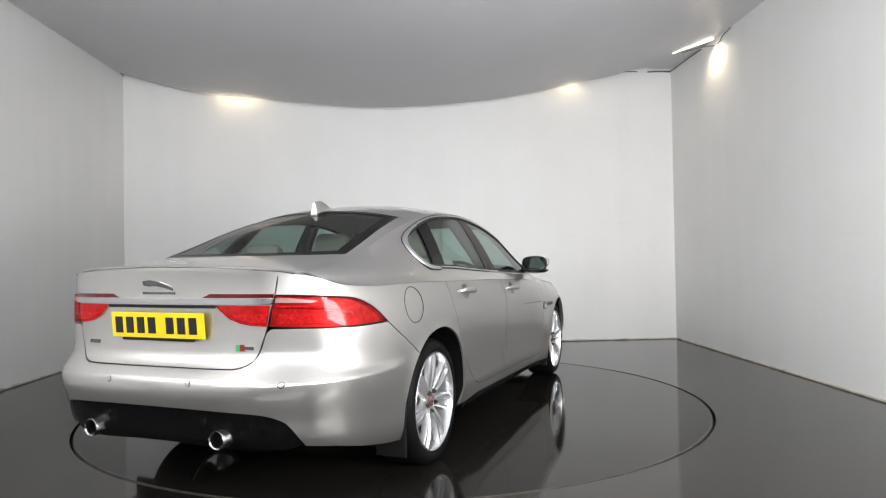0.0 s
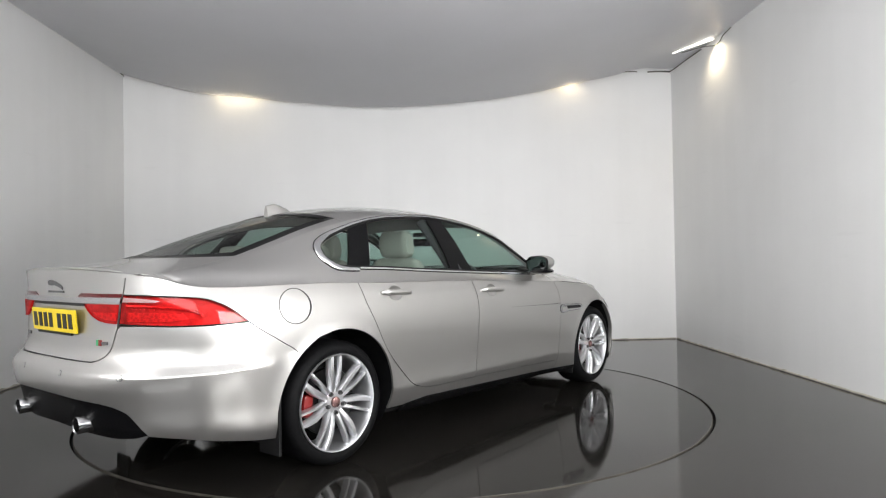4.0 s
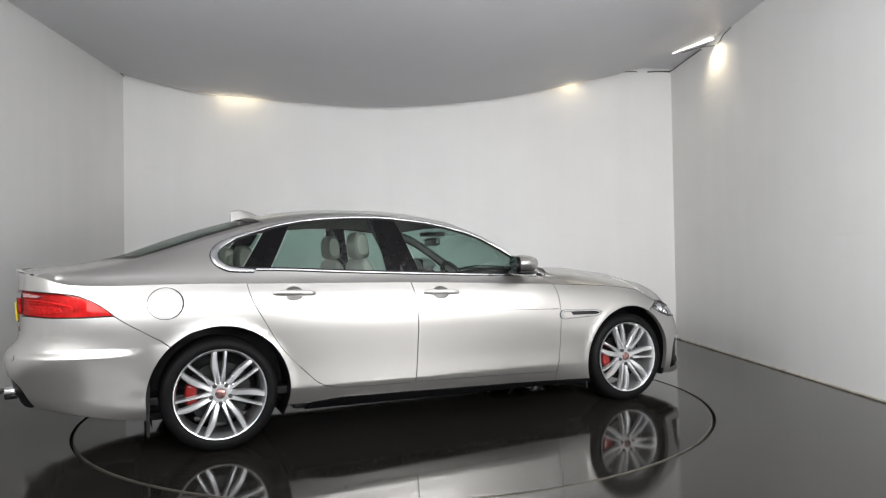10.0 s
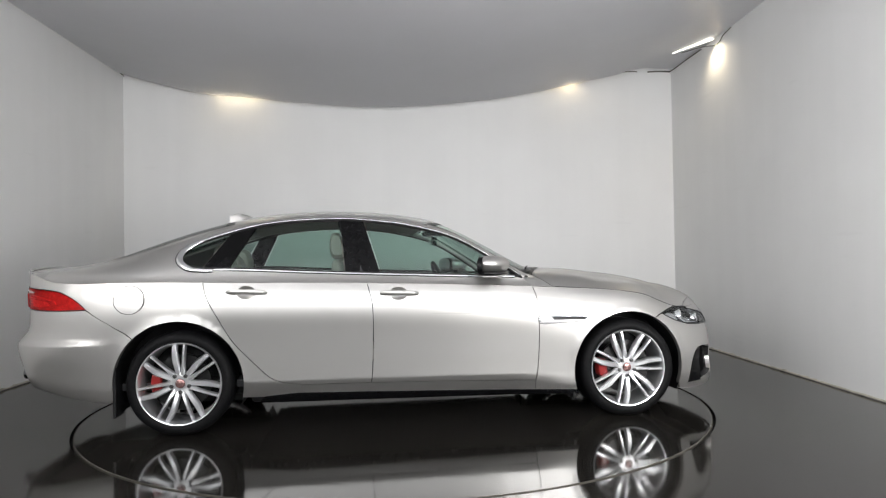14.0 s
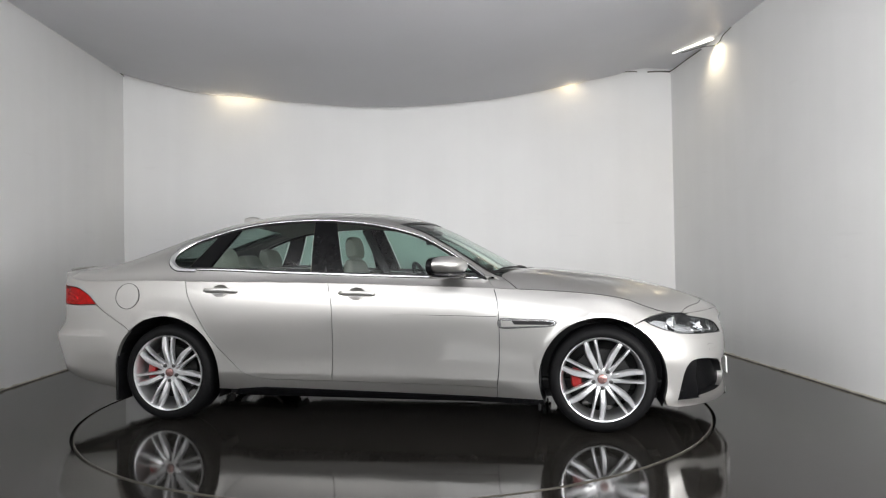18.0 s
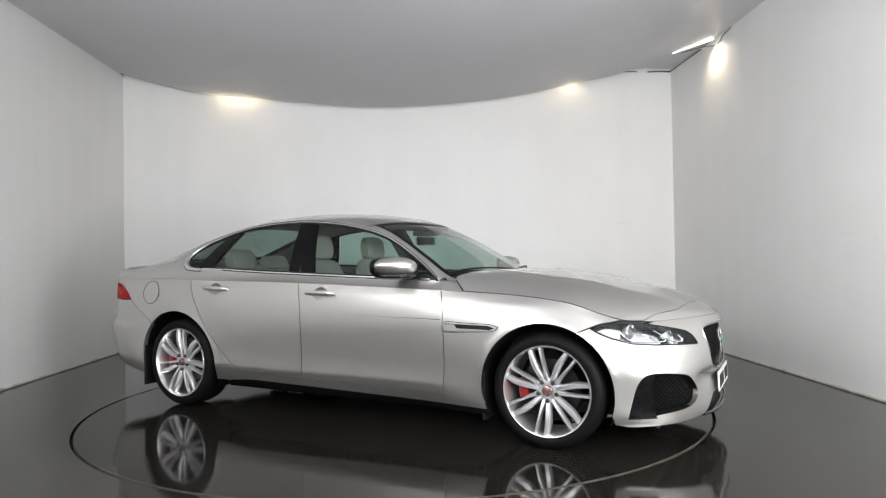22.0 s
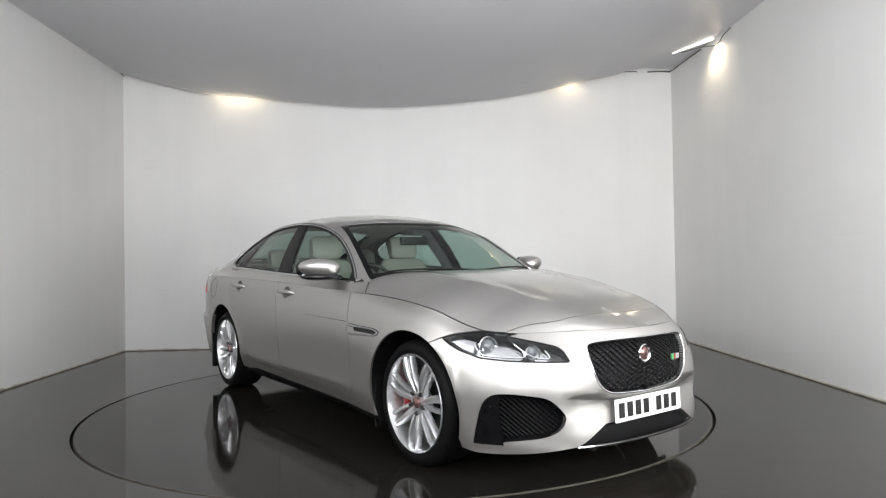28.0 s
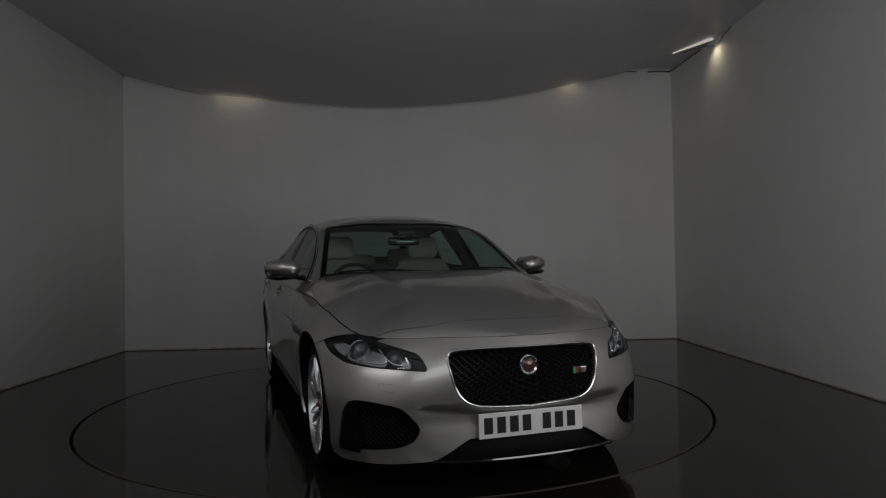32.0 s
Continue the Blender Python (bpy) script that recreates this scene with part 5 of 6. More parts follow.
def tail():
    for sd in (-1, 1):
        root = new("tail_lamp")
        root.parent = car
        wing = smooth_line([U(*p) for p in [(-2.036, 0.815), (-2.10, 0.868), (-2.17, 0.9075), (-2.26, 0.9345)]] + [Uy(0.66, 0.9505, False), Uy(0.563, 0.955, False)], 5)
        wing += [Uy(y, z, False) for y, z in [(0.554, 0.917), (0.538, 0.825)]] + [Uy(0.65, 0.818, False), Uy(0.75, 0.812, False), U(-2.2, 0.811)]
        panel("housing", [skin(wing, ringp, side=sd, h=0.03, gap=0.001, thick=0.0, offset=-0.03)], TAILBACK, root)
        ln = panel("wing_lens", [skin(wing, ringp, side=sd, h=0.03, gap=0.0015, thick=0.004, offset=0.002)], REDGLASS, root, "red tail lamp lens")
        ln.visible_shadow = False
        bm = bmesh.new()
        va, vb = ([bm.verts.new(p) for p in on_ring(dense(wing, 0.02), off, sd)] for off in (-0.003, -0.031))
        for i in range(len(va)):
            bm.faces.new((va[i], va[(i + 1) % len(va)], vb[(i + 1) % len(va)], vb[i]))
        part("lamp_wall", bm, TAILBACK, root)
        bm = bmesh.new()
        sweep(bm, on_ring(dense(wing, 0.02), 0.0003, sd), 0.0018, seg=5, closed=True)
        part("lamp_seal", bm, BLACK, root, smooth=True)
        # bright reflector tray with its bulb bowls, and the light guide over it
        tray = [Uy(y, z, False) for y, z in [(0.565, 0.834), (0.66, 0.832), (0.735, 0.832), (0.775, 0.842), (0.765, 0.864), (0.70, 0.872), (0.57, 0.874)]]
        panel("reflector_tray", [skin(tray, ringp, side=sd, h=0.02, gap=0, thick=0.008, offset=-0.018)], TAILREFL, root)
        # pale pink band over the lens: its gloss reflection put in as colour
        hi = [Uy(y, z, False) for y, z in [(0.566, 0.944), (0.64, 0.939), (0.705, 0.927), (0.69, 0.919), (0.63, 0.922), (0.561, 0.923)]]
        panel("sheen_band", [skin(hi, ringp, side=sd, h=0.03, gap=0, thick=0.004, offset=0.0045)], TAILSHEEN, root)
        guide = smooth_line([(0.57, 0.905), (0.66, 0.902), (0.74, 0.892), (0.79, 0.872), (0.80, 0.850)], 6)
        bm = bmesh.new()
        sweep(bm, on_ring([Uy(y, z, False) for y, z in guide], -0.012, sd), 0.0055, seg=8)
        part("light_guide", bm, TAILREFL, root, smooth=True)
        bm = bmesh.new()
        for r_ in range(3):
            for k_ in range(10):
                c = on_ring([Uy(0.60 + 0.017 * k_ + 0.008 * (r_ % 2), 0.892 - 0.017 * r_ - 0.0008 * k_, False)], -0.008, sd)[0]
                bmesh.ops.create_icosphere(bm, subdivisions=1, radius=0.0036, matrix=Matrix.Translation(c))
        part("reflector_dots", bm, TAILREFL, root, smooth=True)
        lid = [Uy(y, z, False) for y, z in [(0.545, 0.914), (0.308, 0.914), (0.33, 0.890), (0.37, 0.858), (0.42, 0.837), (0.47, 0.828), (0.528, 0.824)]]
        panel("lid_housing", [skin(lid, ringp, side=sd, h=0.03, gap=0.002, thick=0.0, offset=0.0025)], TAILBACK, root)
        tray = [Uy(y, z, False) for y, z in [(0.525, 0.838), (0.46, 0.842), (0.41, 0.855), (0.375, 0.876), (0.535, 0.876)]]
        panel("reflector_tray", [skin(tray, ringp, side=sd, h=0.02, gap=0, thick=0.003, offset=0.006)], TAILREFL, root)
        ln = panel("lid_lens", [skin(lid, ringp, side=sd, h=0.03, gap=0.001, thick=0.011, offset=0.012)], REDGLASS, root)
        ln.visible_shadow = False
        st = [Uy(y, z, False) for y, z in [(0.559, 0.9605), (0.275, 0.9625), (0.235, 0.945), (0.557, 0.944)]]
        panel("light_strip", [skin(st, ringp, side=sd, h=0.03, gap=0, thick=0.01, offset=0.004)], TAILDARK, root, "thin dark red lamp strip")
    bl = [Uy(y, 0.942, False) for y in np.linspace(0.557, -0.557, 40)] + [Uy(y, 0.918, False) for y in np.linspace(-0.552, 0.552, 40)]
    panel("boot_blade", [skin(bl, whole, h=0.03, gap=0, thick=0.02, offset=0.010)], SATIN, car, "satin chrome blade across the boot lid")
    # black strip under the blade for the shade above the plate
    rec = [Uy(y, 0.914, False) for y in np.linspace(0.31, -0.31, 20)] + [Uy(y, 0.901, False) for y in np.linspace(-0.30, 0.30, 20)]
    panel("recess_shade", [skin(rec, whole, h=0.03, gap=0, thick=0.002, offset=0.003)], BLACK, car)
    # lip spoiler
    bm = bmesh.new()
    pts = [(p[0] + 0.012, p[1] * 0.985, p[2] + 0.006) for p in TAILEDGE[2:-1]]
    pts = [(x, -y, z) for x, y, z in pts] + pts[::-1]
    pts = [Vector(p) for p in pts]
    rows = []
    for k, p in enumerate(pts):
        along = (pts[min(k + 1, len(pts) - 1)] - pts[max(k - 1, 0)]).normalized()
        out = along.cross(Vector((0, 0, 1))).normalized()
        f = min(1.0, 0.15 + min(k, len(pts) - 1 - k) / 6)
        rows.append([bm.verts.new(p + out * (0.015 * f * math.cos(a)) + Vector((0, 0, 0.007 * f * math.sin(a)))) for a in np.linspace(0, 2 * math.pi, 10, endpoint=False)])
    for a, b in zip(rows, rows[1:]):
        for i in range(10):
            bm.faces.new((a[i], a[(i + 1) % 10], b[(i + 1) % 10], b[i]))
    bm.faces.new(rows[0])
    bm.faces.new(rows[-1])
    part("lip_spoiler", bm, PAINT, car, smooth=True)
    # emblem and script on the lid as plain bars
    for y0, y1, z0, z1, mt, nm in ((-0.075, 0.085, 0.985, 1.012, DARKCHROME, "emblem"), (-0.09, 0.09, 0.960, 0.970, DARKCHROME, "script_bar"), (0.37, 0.44, 0.735, 0.751, DARKCHROME, "script_bar"),
                                   (-0.415, -0.398, 0.722, 0.750, GREEN_, "badge_bar"), (-0.434, -0.416, 0.722, 0.750, REDCAL, "badge_bar"), (-0.475, -0.437, 0.728, 0.742, DARKCHROME, "badge_bar")):
        o = [(y0, z0), (y1, z0), (y1, z1), (y0, z1)]
        if nm == "emblem":
            o = [(-0.078, 0.976), (-0.03, 0.990), (0.02, 0.998), (0.05, 0.994), (0.085, 1.000), (0.088, 1.018), (0.05, 1.024), (0.0, 1.016), (-0.045, 1.003), (-0.078, 0.988)]
        o = [Uy(y, z, False) for y, z in o]
        panel(nm, [skin(o, whole, h=0.03, gap=0, thick=0.006, offset=0.006)], mt, car)
    # exhaust pipes
    for sd in (-1, 1):
        bm = bmesh.new()
        lathe(bm, [(0.039, -0.14), (0.040, 0.0), (0.037, 0.004), (0.033, 0.0), (0.032, -0.12)], Matrix.Translation((-2.612, 0.352 * sd, 0.364)) @ pose(0, 0, 0, 0, 0, 90), seg=40, closed=True)
        ex = part("exhaust_pipe", bm, PIPE, car, "round chrome exhaust pipe", smooth=True)
        bm = bmesh.new()
        tube(bm, (-2.55, 0.352 * sd, 0.364), (-2.54, 0.352 * sd, 0.364), 0.0325)
        part("pipe_inside", bm, BLACKGAP, ex)
    # parking sensors
    for y in (-0.62, -0.22, 0.22, 0.62):
        z = 0.592
        for r, off, mt in ((0.0135, 0.001, DARKCHROME), (0.0105, 0.0025, PAINT)):
            o = [Uy(y + r * math.cos(a), z + r * math.sin(a), False) for a in np.linspace(0, 2 * math.pi, 16, endpoint=False)]
            panel("parking_sensor" if mt is PAINT else "sensor_ring", [skin(o, whole, h=0.02, gap=0, thick=0.003, offset=off)], mt, car)
    for y in (-0.27, 0.27):
        o = [Uy(y + 0.015 * math.cos(a), 0.428 + 0.015 * math.sin(a), False) for a in np.linspace(0, 2 * math.pi, 16, endpoint=False)]
        panel("parking_sensor", [skin(o, whole, h=0.02, gap=0, thick=0.012, offset=-0.006)], DARKCHROME, car)


PIPE = mat("dull_chrome", (0.42, 0.42, 0.43), 0.22, metal=1.0, vary=0.3, scale=40)
DARKCHROME = mat("dark_chrome", (0.22, 0.22, 0.225), 0.16, metal=1.0, vary=0.1, scale=60)
GREEN_ = mat("enamel_green", (0.05, 0.38, 0.16), 0.3, vary=0)
tail()


MIRRORGLASS = mat("dim_mirror_glass", (0.35, 0.37, 0.38), 0.02, metal=1.0, vary=0)


def mirror(sd):
    root = new("door_mirror")
    root.parent = car
    bm = bmesh.new()
    bmesh.ops.create_icosphere(bm, subdivisions=4, radius=1)
    for v in bm.verts:
        x, y, z = v.co
        r = (abs(x) ** 2.4 + abs(y) ** 2.4 + abs(z) ** 2.4) ** (1 / 2.4)
        x, y, z = x / r, y / r, z / r
        if x < -0.35:
            x = -0.35 - (abs(x) - 0.35) * 0.15
        w = 1 - 0.22 * max(0, y)
        v.co = (0.13 * x * w + 0.515 - 0.035 * y, sd * (0.925 + 0.115 * y), 1.056 + 0.060 * z * w + 0.006 * y)
    cap = part("mirror_cap", bm, PAINT, root, smooth=True)
    bm = bmesh.new()
    bmesh.ops.create_icosphere(bm, subdivisions=3, radius=1)
    for v in bm.verts:
        x, y, z = v.co
        v.co = (0.115 * x + 0.525 - 0.035 * y, sd * (0.92 + 0.112 * y), 0.996 + 0.026 * z)
    part("mirror_base", bm, GLOSSBLACK, root, smooth=True)
    bm = bmesh.new()
    sweep(bm, [(0.55, sd * 0.79, 0.985), (0.54, sd * 0.83, 0.992), (0.52, sd * 0.88, 1.0)], 0.022, seg=8, flat=2.0)
    part("mirror_arm", bm, GLOSSBLACK, root, smooth=True)
    bm = bmesh.new()
    n = 32
    vs = [bm.verts.new((0.446 - 0.04 * math.cos(a) * 0.9, sd * (0.925 + 0.106 * math.copysign(abs(math.cos(a)) ** 0.7, math.cos(a))), 1.050 + 0.058 * math.copysign(abs(math.sin(a)) ** 0.7, math.sin(a)))) for a in np.linspace(0, 2 * math.pi, n, endpoint=False)]
    edge_ = [v.co.copy() for v in vs]
    f = bm.faces.new(vs)
    r = bmesh.ops.extrude_face_region(bm, geom=[f])
    bmesh.ops.translate(bm, verts=[v for v in r["geom"] if isinstance(v, bmesh.types.BMVert)], vec=(0.02, 0, 0))
    part("mirror_glass", bm, MIRRORGLASS, root)
    bm = bmesh.new()
    ringv = []
    for k_, dx in ((1.0, -0.002), (1.03, -0.001), (1.03, 0.03), (1.0, 0.03)):
        ringv.append([bm.verts.new((v.x + dx, sd * 0.925 + (v.y - sd * 0.925) * k_, 1.050 + (v.z - 1.050) * k_)) for v in edge_])
    for a_, b_ in zip(ringv, ringv[1:]):
        for i in range(n):
            bm.faces.new((a_[i], a_[(i + 1) % n], b_[(i + 1) % n], b_[i]))
    part("mirror_surround", bm, DIFF, root, "black mirror surround", smooth=True)


for sd in (-1, 1):
    mirror(sd)


def handles(sd):
    for door, x, z in ((doors[sd][1], -1.055, 0.903), (doors[sd][0], -0.085, 0.877)):
        h = new("door_handle")
        h.parent = door
        bm = bmesh.new()
        rows = []
        for k in range(17):
            u = k / 16 * 2 - 1
            px = x + 0.127 * u
            c = on_ring([U(px, z - 0.004 * u)], 0.004 + 0.026 * (1 - abs(u) ** 6), sd)[0]
            e = (1 - abs(u) ** 8) * 0.6 + 0.4
            rows.append([bm.verts.new(c + Vector((0, sd * a * 0.009, b * 0.0160 * e))) for a, b in ((1, 0.5), (1, -0.3), (0.4, -1), (-1, -0.8), (-1, 0.8), (0.4, 1))])
        for a, b in zip(rows, rows[1:]):
            for i in range(6):
                bm.faces.new((a[i], a[(i + 1) % 6], b[(i + 1) % 6], b[i]))
        bm.faces.new(rows[0])
        bm.faces.new(rows[-1])
        part("grip", bm, PAINT, h, smooth=True)
        bm = bmesh.new()
        ringsv = []
        for k in range(6):
            q = 1 - k / 6
            pts = [U(x - 0.004 + 0.0605 * q * math.cos(a), z + 0.0435 * q * math.sin(a)) for a in np.linspace(0, 2 * math.pi, 28, endpoint=False)]
            ringsv.append([bm.verts.new(v) for v in on_ring(pts, -0.024 * (1 - q ** 2.5), sd)])
        for a_, b_ in zip(ringsv, ringsv[1:]):
            for i in range(28):
                bm.faces.new((a_[i], a_[(i + 1) % 28], b_[(i + 1) % 28], b_[i]))
        bm.faces.new(ringsv[-1])
        part("handle_cup", bm, PAINT, h, smooth=True)


for sd in (-1, 1):
    handles(sd)


def side_vent(sd):
    root = new("side_vent")
    root.parent = car
    o = [U(*p) for p in rounded([(0.857, 0.714), (1.0, 0.711), (1.145, 0.707), (1.195, 0.697), (1.206, 0.689), (1.165, 0.668), (1.0, 0.660), (0.857, 0.658)], 4)]
    panel("vent_gap", [skin([tuple(p) for p in shrink(o, -0.003)], ringp, side=sd, h=0.02, gap=0, thick=0.004, offset=0.002)], BLACK, root)
    panel("vent_frame", [skin(o, ringp, side=sd, h=0.02, gap=0, thick=0.01, offset=0.006)], SATIN, root, "satin chrome side vent")
    o = [U(*p) for p in [(0.868, 0.706), (1.145, 0.700), (1.188, 0.688), (1.158, 0.675), (1.0, 0.668), (0.868, 0.666)]]
    panel("vent_slot", [skin(o, ringp, side=sd, h=0.02, gap=0, thick=0.003, offset=0.0075)], BLACK, root)
    o = [U(*p) for p in [(0.862, 0.703), (0.928, 0.702), (0.945, 0.680), (1.15, 0.677), (1.157, 0.673), (1.0, 0.668), (0.862, 0.666)]]
    panel("vent_bar", [skin(o, ringp, side=sd, h=0.02, gap=0, thick=0.006, offset=0.011)], PAINT, root)


for sd in (-1, 1):
    side_vent(sd)


def roof_things():
    bm = bmesh.new()
    rows = []
    for k in range(13):
        u = k / 12
        x = -1.13 - 0.185 * u
        zb = float(top(np.array([x]), np.array([0.0]))[0, 2])
        zt = zb + 0.003 + 0.060 * min(1.0, u / 0.62) ** 0.85 + 0.004 * u
        w = 0.034 * (1 - 0.30 * u) * min(1, 3 * u + 0.2)
        zm = zb * 0.4 + zt * 0.6
        rows.append([bm.verts.new((x, y, z)) for y, z in ((-w, zb - 0.012), (-w * 0.62, zm), (-w * 0.30, zt - 0.004), (0, zt), (w * 0.30, zt - 0.004), (w * 0.62, zm), (w, zb - 0.012))])
    for a, b in zip(rows, rows[1:]):
        for i in range(6):
            bm.faces.new((a[i], a[i + 1], b[i + 1], b[i]))
    bm.faces.new(rows[-1])
    part("fin_aerial", bm, PAINT, car, "body-coloured fin aerial", smooth=True)
    # black borders printed on the screens
    for nm, o, w in (("windscreen_border", ws, 0.035), ("rear_screen_border", rs, 0.058)):
        d = shrink(dense(o, 0.03), 0.003)
        panel(nm, [skin([tuple(p) for p in d], top, gap=0, thick=0, holes=[[tuple(p) for p in shrink(d, w)]], offset=-0.002, h=0.03)], SCREENBLACK, car, "black screen border")
    # cowl at the foot of the windscreen with two wipers
    o = [(0.995 - 0.205 * (y / 0.72) ** 2, y) for y in np.linspace(-0.72, 0.72, 25)] + [(1.06 - 0.15 * (y / 0.70) ** 2, y) for y in np.linspace(0.73, -0.73, 25)]
    panel("cowl", [skin(o, bonnet, gap=0, thick=0.01, h=0.03, offset=-0.012)], BLACK, car, "black wiper cowl")
    for y0, y1 in ((0.62, 0.02), (0.0, -0.60)):
        bm = bmesh.new()
        pts = []
        for u in np.linspace(0, 1, 12):
            y = y0 + (y1 - y0) * u
            x = 0.975 - 0.205 * (y / 0.72) ** 2 - 0.02 * math.sin(u * math.pi)
            p = top(np.array([x]), np.array([y]))[0]
            pts.append((p[0], p[1], p[2] + 0.008))
        sweep(bm, pts, 0.006, seg=6)
        part("wiper", bm, BLACK, car, smooth=True)


roof_things()


# ------------------------------------------------------------ inside the car
def seat_shape(bm, prof, width, y, bulge=0.02):
    """A cushion: a side outline of (x, z) swept across, drawn in at its two ends."""
    rows = []
    n = 12
    for k in range(n + 1):
        u = k / n * 2 - 1
        s = (1 - abs(u) ** 5) ** 0.5
        cx, cz = np.mean(prof, axis=0)
        k_ = 0.72 + 0.28 * s
        rows.append([bm.verts.new((cx + (px - cx) * k_, y + width / 2 * u, cz + (pz - cz) * k_)) for px, pz in prof])
    for a, b in zip(rows, rows[1:]):
        for i in range(len(prof)):
            bm.faces.new((a[i], a[(i + 1) % len(prof)], b[(i + 1) % len(prof)], b[i]))
    bm.faces.new(rows[0][::-1])
    bm.faces.new(rows[-1])


def cabin():
    for y in (-0.37, 0.37):
        root = new("front_seat")
        root.parent = car
        bm = bmesh.new()
        seat_shape(bm, rounded([(0.16, 0.55), (-0.05, 0.52), (-0.32, 0.50), (-0.36, 0.40), (0.12, 0.40), (0.20, 0.46)], 4), 0.50, y)
        part("seat_cushion", bm, CREAM, root, smooth=True)
        bm = bmesh.new()
        seat_shape(bm, rounded([(-0.28, 0.50), (-0.33, 0.70), (-0.42, 0.98), (-0.47, 1.10), (-0.53, 1.09), (-0.53, 0.95), (-0.47, 0.70), (-0.42, 0.48)], 4), 0.48, y)
        part("seat_back", bm, CREAM, root, smooth=True)
        bm = bmesh.new()
        seat_shape(bm, rounded([(-0.45, 1.12), (-0.45, 1.22), (-0.48, 1.29), (-0.53, 1.29), (-0.55, 1.22), (-0.53, 1.12)], 4), 0.26, y)
        part("headrest", bm, CREAM, root, smooth=True)
        for d in (-0.06, 0.06):
            bm = bmesh.new()
            tube(bm, (-0.50, y + d, 1.05), (-0.50, y + d, 1.15), 0.008, seg=8)
            part("headrest_post", bm, CHROME, root)
    root = new("rear_bench")
    root.parent = car
    bm = bmesh.new()
    seat_shape(bm, rounded([(-0.62, 0.55), (-0.95, 0.52), (-1.10, 0.50), (-1.10, 0.40), (-0.70, 0.40)], 4), 1.08, 0)
    part("seat_cushion", bm, CREAM, root, smooth=True)
    bm = bmesh.new()
    seat_shape(bm, rounded([(-1.06, 0.50), (-1.16, 0.80), (-1.24, 1.04), (-1.34, 1.06), (-1.36, 0.95), (-1.25, 0.50)], 4), 1.08, 0)
    part("seat_back", bm, CREAM, root, smooth=True)
    for y in (-0.40, 0.0, 0.40):
        bm = bmesh.new()
        hh = 0.0 if y else -0.05
        seat_shape(bm, rounded([(-1.22, 1.05), (-1.23, 1.15 + hh), (-1.27, 1.20 + hh), (-1.33, 1.19 + hh), (-1.33, 1.05)], 4), 0.26, y)
        part("headrest", bm, CREAM, root, smooth=True)
    bm = bmesh.new()
    box(bm, (-1.90, -0.62, 1.015), (-1.30, 0.62, 1.035), bevel=0.008)
    part("parcel_shelf", bm, DARKTRIM, car)
    bm = bmesh.new()
    seat_shape(bm, rounded([(0.36, 0.60), (0.36, 0.88), (0.42, 0.945), (0.60, 0.955), (0.86, 0.935), (0.90, 0.80), (0.85, 0.60)], 5), 1.46, 0)
    part("dashboard", bm, DARKTRIM, car, "dark dashboard", smooth=True)
    bm = bmesh.new()
    seat_shape(bm, rounded([(0.33, 0.93), (0.36, 0.985), (0.46, 0.99), (0.52, 0.95)], 5), 0.36, -0.37)
    part("instrument_hood", bm, DARKTRIM, car, smooth=True)
    sw = new("steering_wheel")
    sw.parent = car
    sw.matrix_local = Matrix.Translation((0.27, -0.37, 0.90)) @ pose(0, 0, 0, 0, 66, 0)
    bm = bmesh.new()
    sweep(bm, [(0.185 * math.cos(a), 0.185 * math.sin(a), 0) for a in np.linspace(0, 2 * math.pi, 40, endpoint=False)], 0.015, seg=8, closed=True)
    part("wheel_rim", bm, DARKTRIM, sw, smooth=True)
    bm = bmesh.new()
    box(bm, (-0.05, -0.06, -0.02), (0.05, 0.06, 0.02), bevel=0.015)
    part("wheel_boss", bm, DARKTRIM, sw)
    for a in (90, 270, 0):
        bm = bmesh.new()
        box(bm, (0.04, -0.02, -0.012), (0.18, 0.02, 0.004), bevel=0.005, m=pose(0, 0, 0, 0, 0, a))
        part("wheel_spoke", bm, DARKTRIM, sw)
    # inner mirror
    bm = bmesh.new()
    box(bm, (0.22, -0.12, 1.205), (0.26, 0.12, 1.27), bevel=0.015)
    part("inner_mirror", bm, GLOSSBLACK, car, smooth=True)
    bm = bmesh.new()
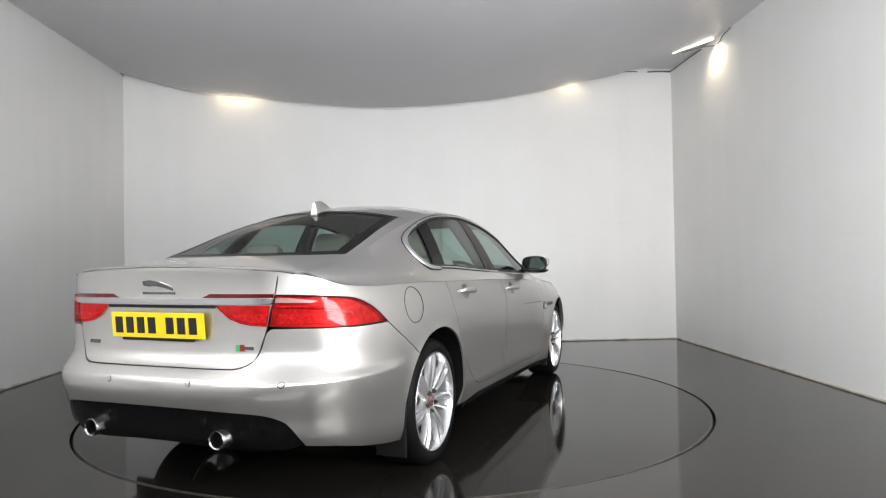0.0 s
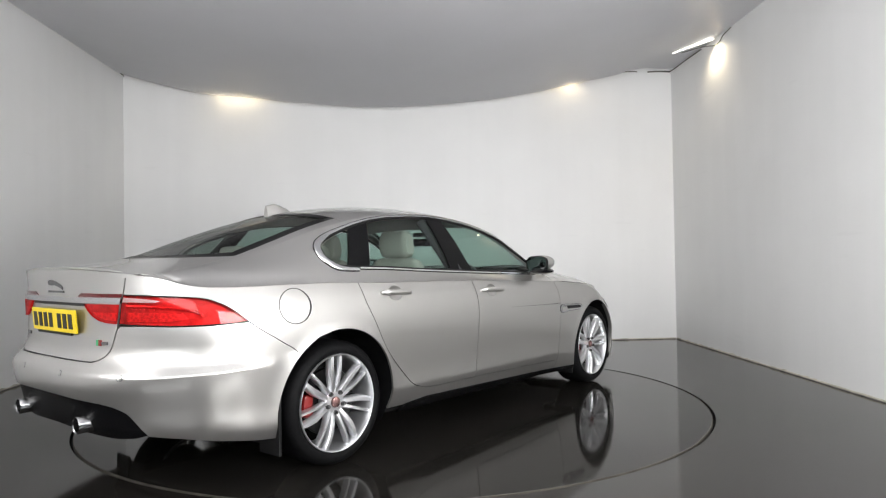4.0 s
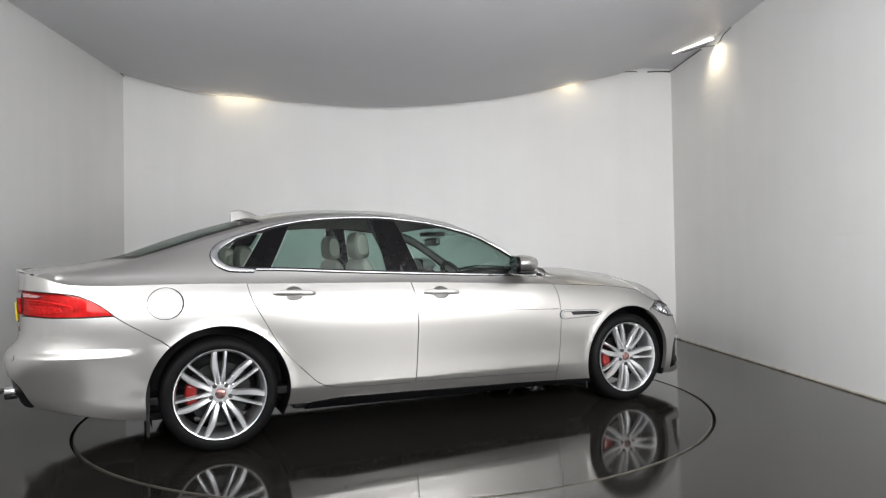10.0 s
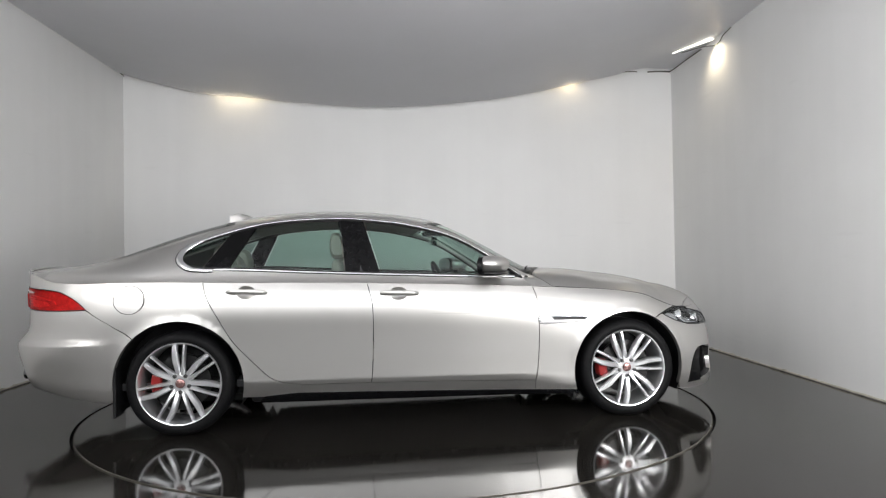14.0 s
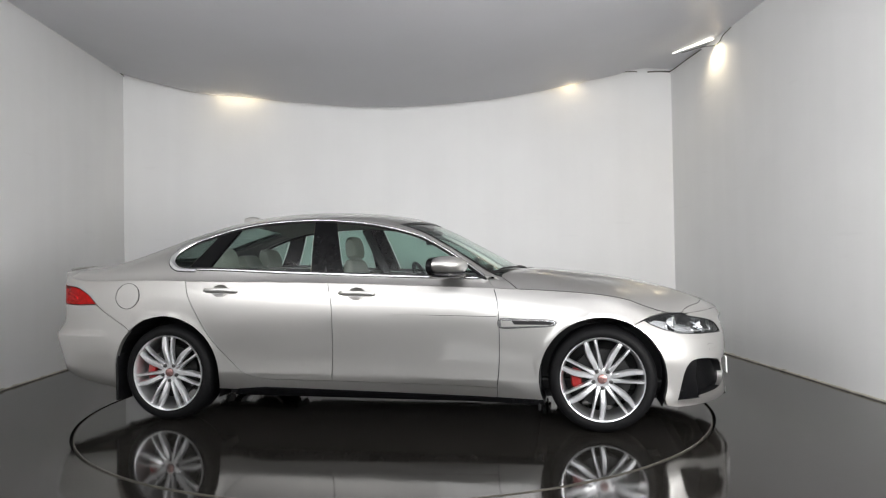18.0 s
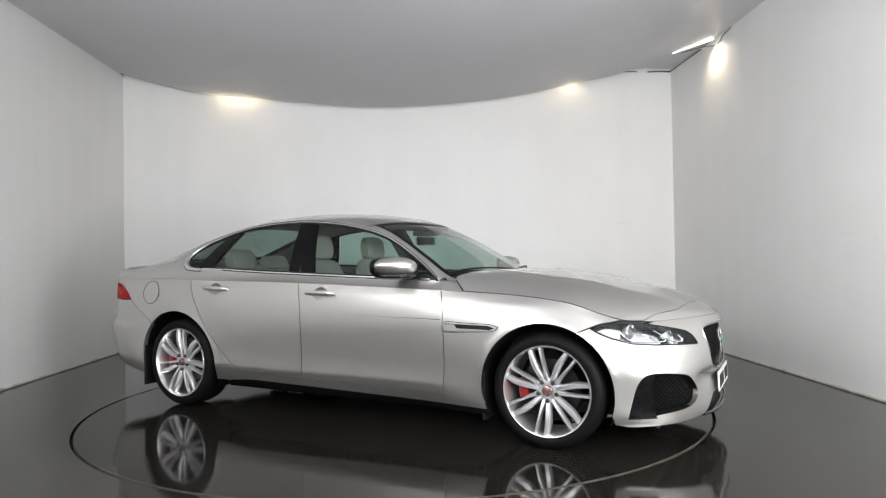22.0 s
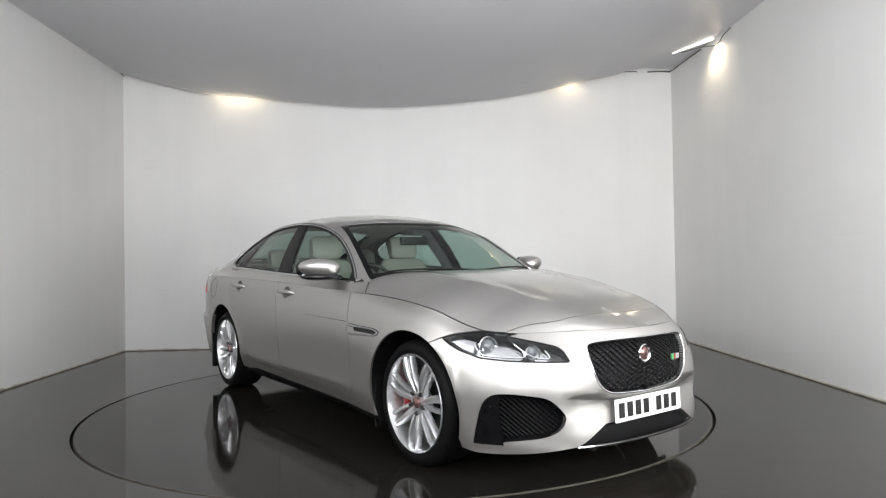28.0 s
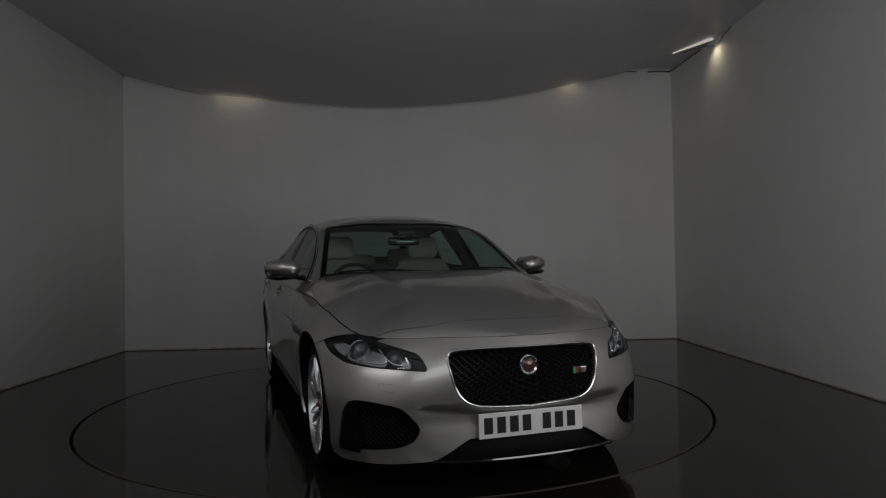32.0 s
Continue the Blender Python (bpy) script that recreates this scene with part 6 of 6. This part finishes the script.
    box(bm, (0.16, -0.07, 1.28), (0.33, 0.07, 1.315), bevel=0.015)
    part("sensor_pod", bm, DARKTRIM, car, smooth=True)
    # lining
    o = [(x, y * 0.985) for x, y in roof_o]
    panel("headliner", [skin(o, top, gap=0.01, thick=0.0, offset=-0.035)], HEADLINER, car, "pale headliner")
    for sd in (-1, 1):
        o = [(0.75, 0.55), (0.78, 0.955)] + [(x, float(ZB(x)) - 0.012) for x in np.linspace(0.74, -1.30, 20)] + [(-1.30, 0.80), (-1.06, 0.66), (-1.0, 0.55)]
        def card(x, z, sd=sd):
            x, z = np.asarray(x, float), np.asarray(z, float)
            return np.stack([x, 0.775 - 0.03 * np.clip((0.9 - z) / 0.3, 0, 1) + 0 * x, z], -1)
        panel("door_lining", [skin(o, card, side=sd, gap=0, thick=0.01)], DARKTRIM, car)
        for pts in ([(-0.20, 0.97), (-0.26, 1.15), (-0.33, 1.37)],):
            bm = bmesh.new()
            q = flank(np.array([p[0] for p in pts]), np.array([p[1] for p in pts]))
            sweep(bm, [(p[0] - 0.13, (p[1] - 0.05) * sd, p[2]) for p in q], 0.045, seg=8, flat=0.5)
            part("pillar_lining", bm, DARKTRIM, car, "dark pillar lining", smooth=True)
    bm = bmesh.new()
    box(bm, (-1.95, -0.74, 0.28), (1.0, 0.74, 0.33), bevel=0.01)
    part("cabin_floor", bm, DARKTRIM, car)
    bm = bmesh.new()
    box(bm, (0.80, -0.72, 0.30), (0.90, 0.72, 0.94), bevel=0.01)
    part("bulkhead", bm, DARKTRIM, car)
    bm = bmesh.new()
    box(bm, (-0.35, -0.12, 0.33), (0.40, 0.12, 0.62), bevel=0.03)
    part("centre_console", bm, DARKTRIM, car)


cabin()


# ------------------------------------------------------------ motion
def heading(t):
    return 64.214 - 4.344 * t + 0.00093 * (t - 16) ** 2


def motions():
    rows, turn = [], []
    for t in range(33):
        m = pose(0, 0, 0, 0, 0, heading(t))
        rows.append((t, m @ pose(0.021, -0.041, 0)))
        turn.append((t, m))
    walk(car, rows)
    walk(table, turn)


motions()
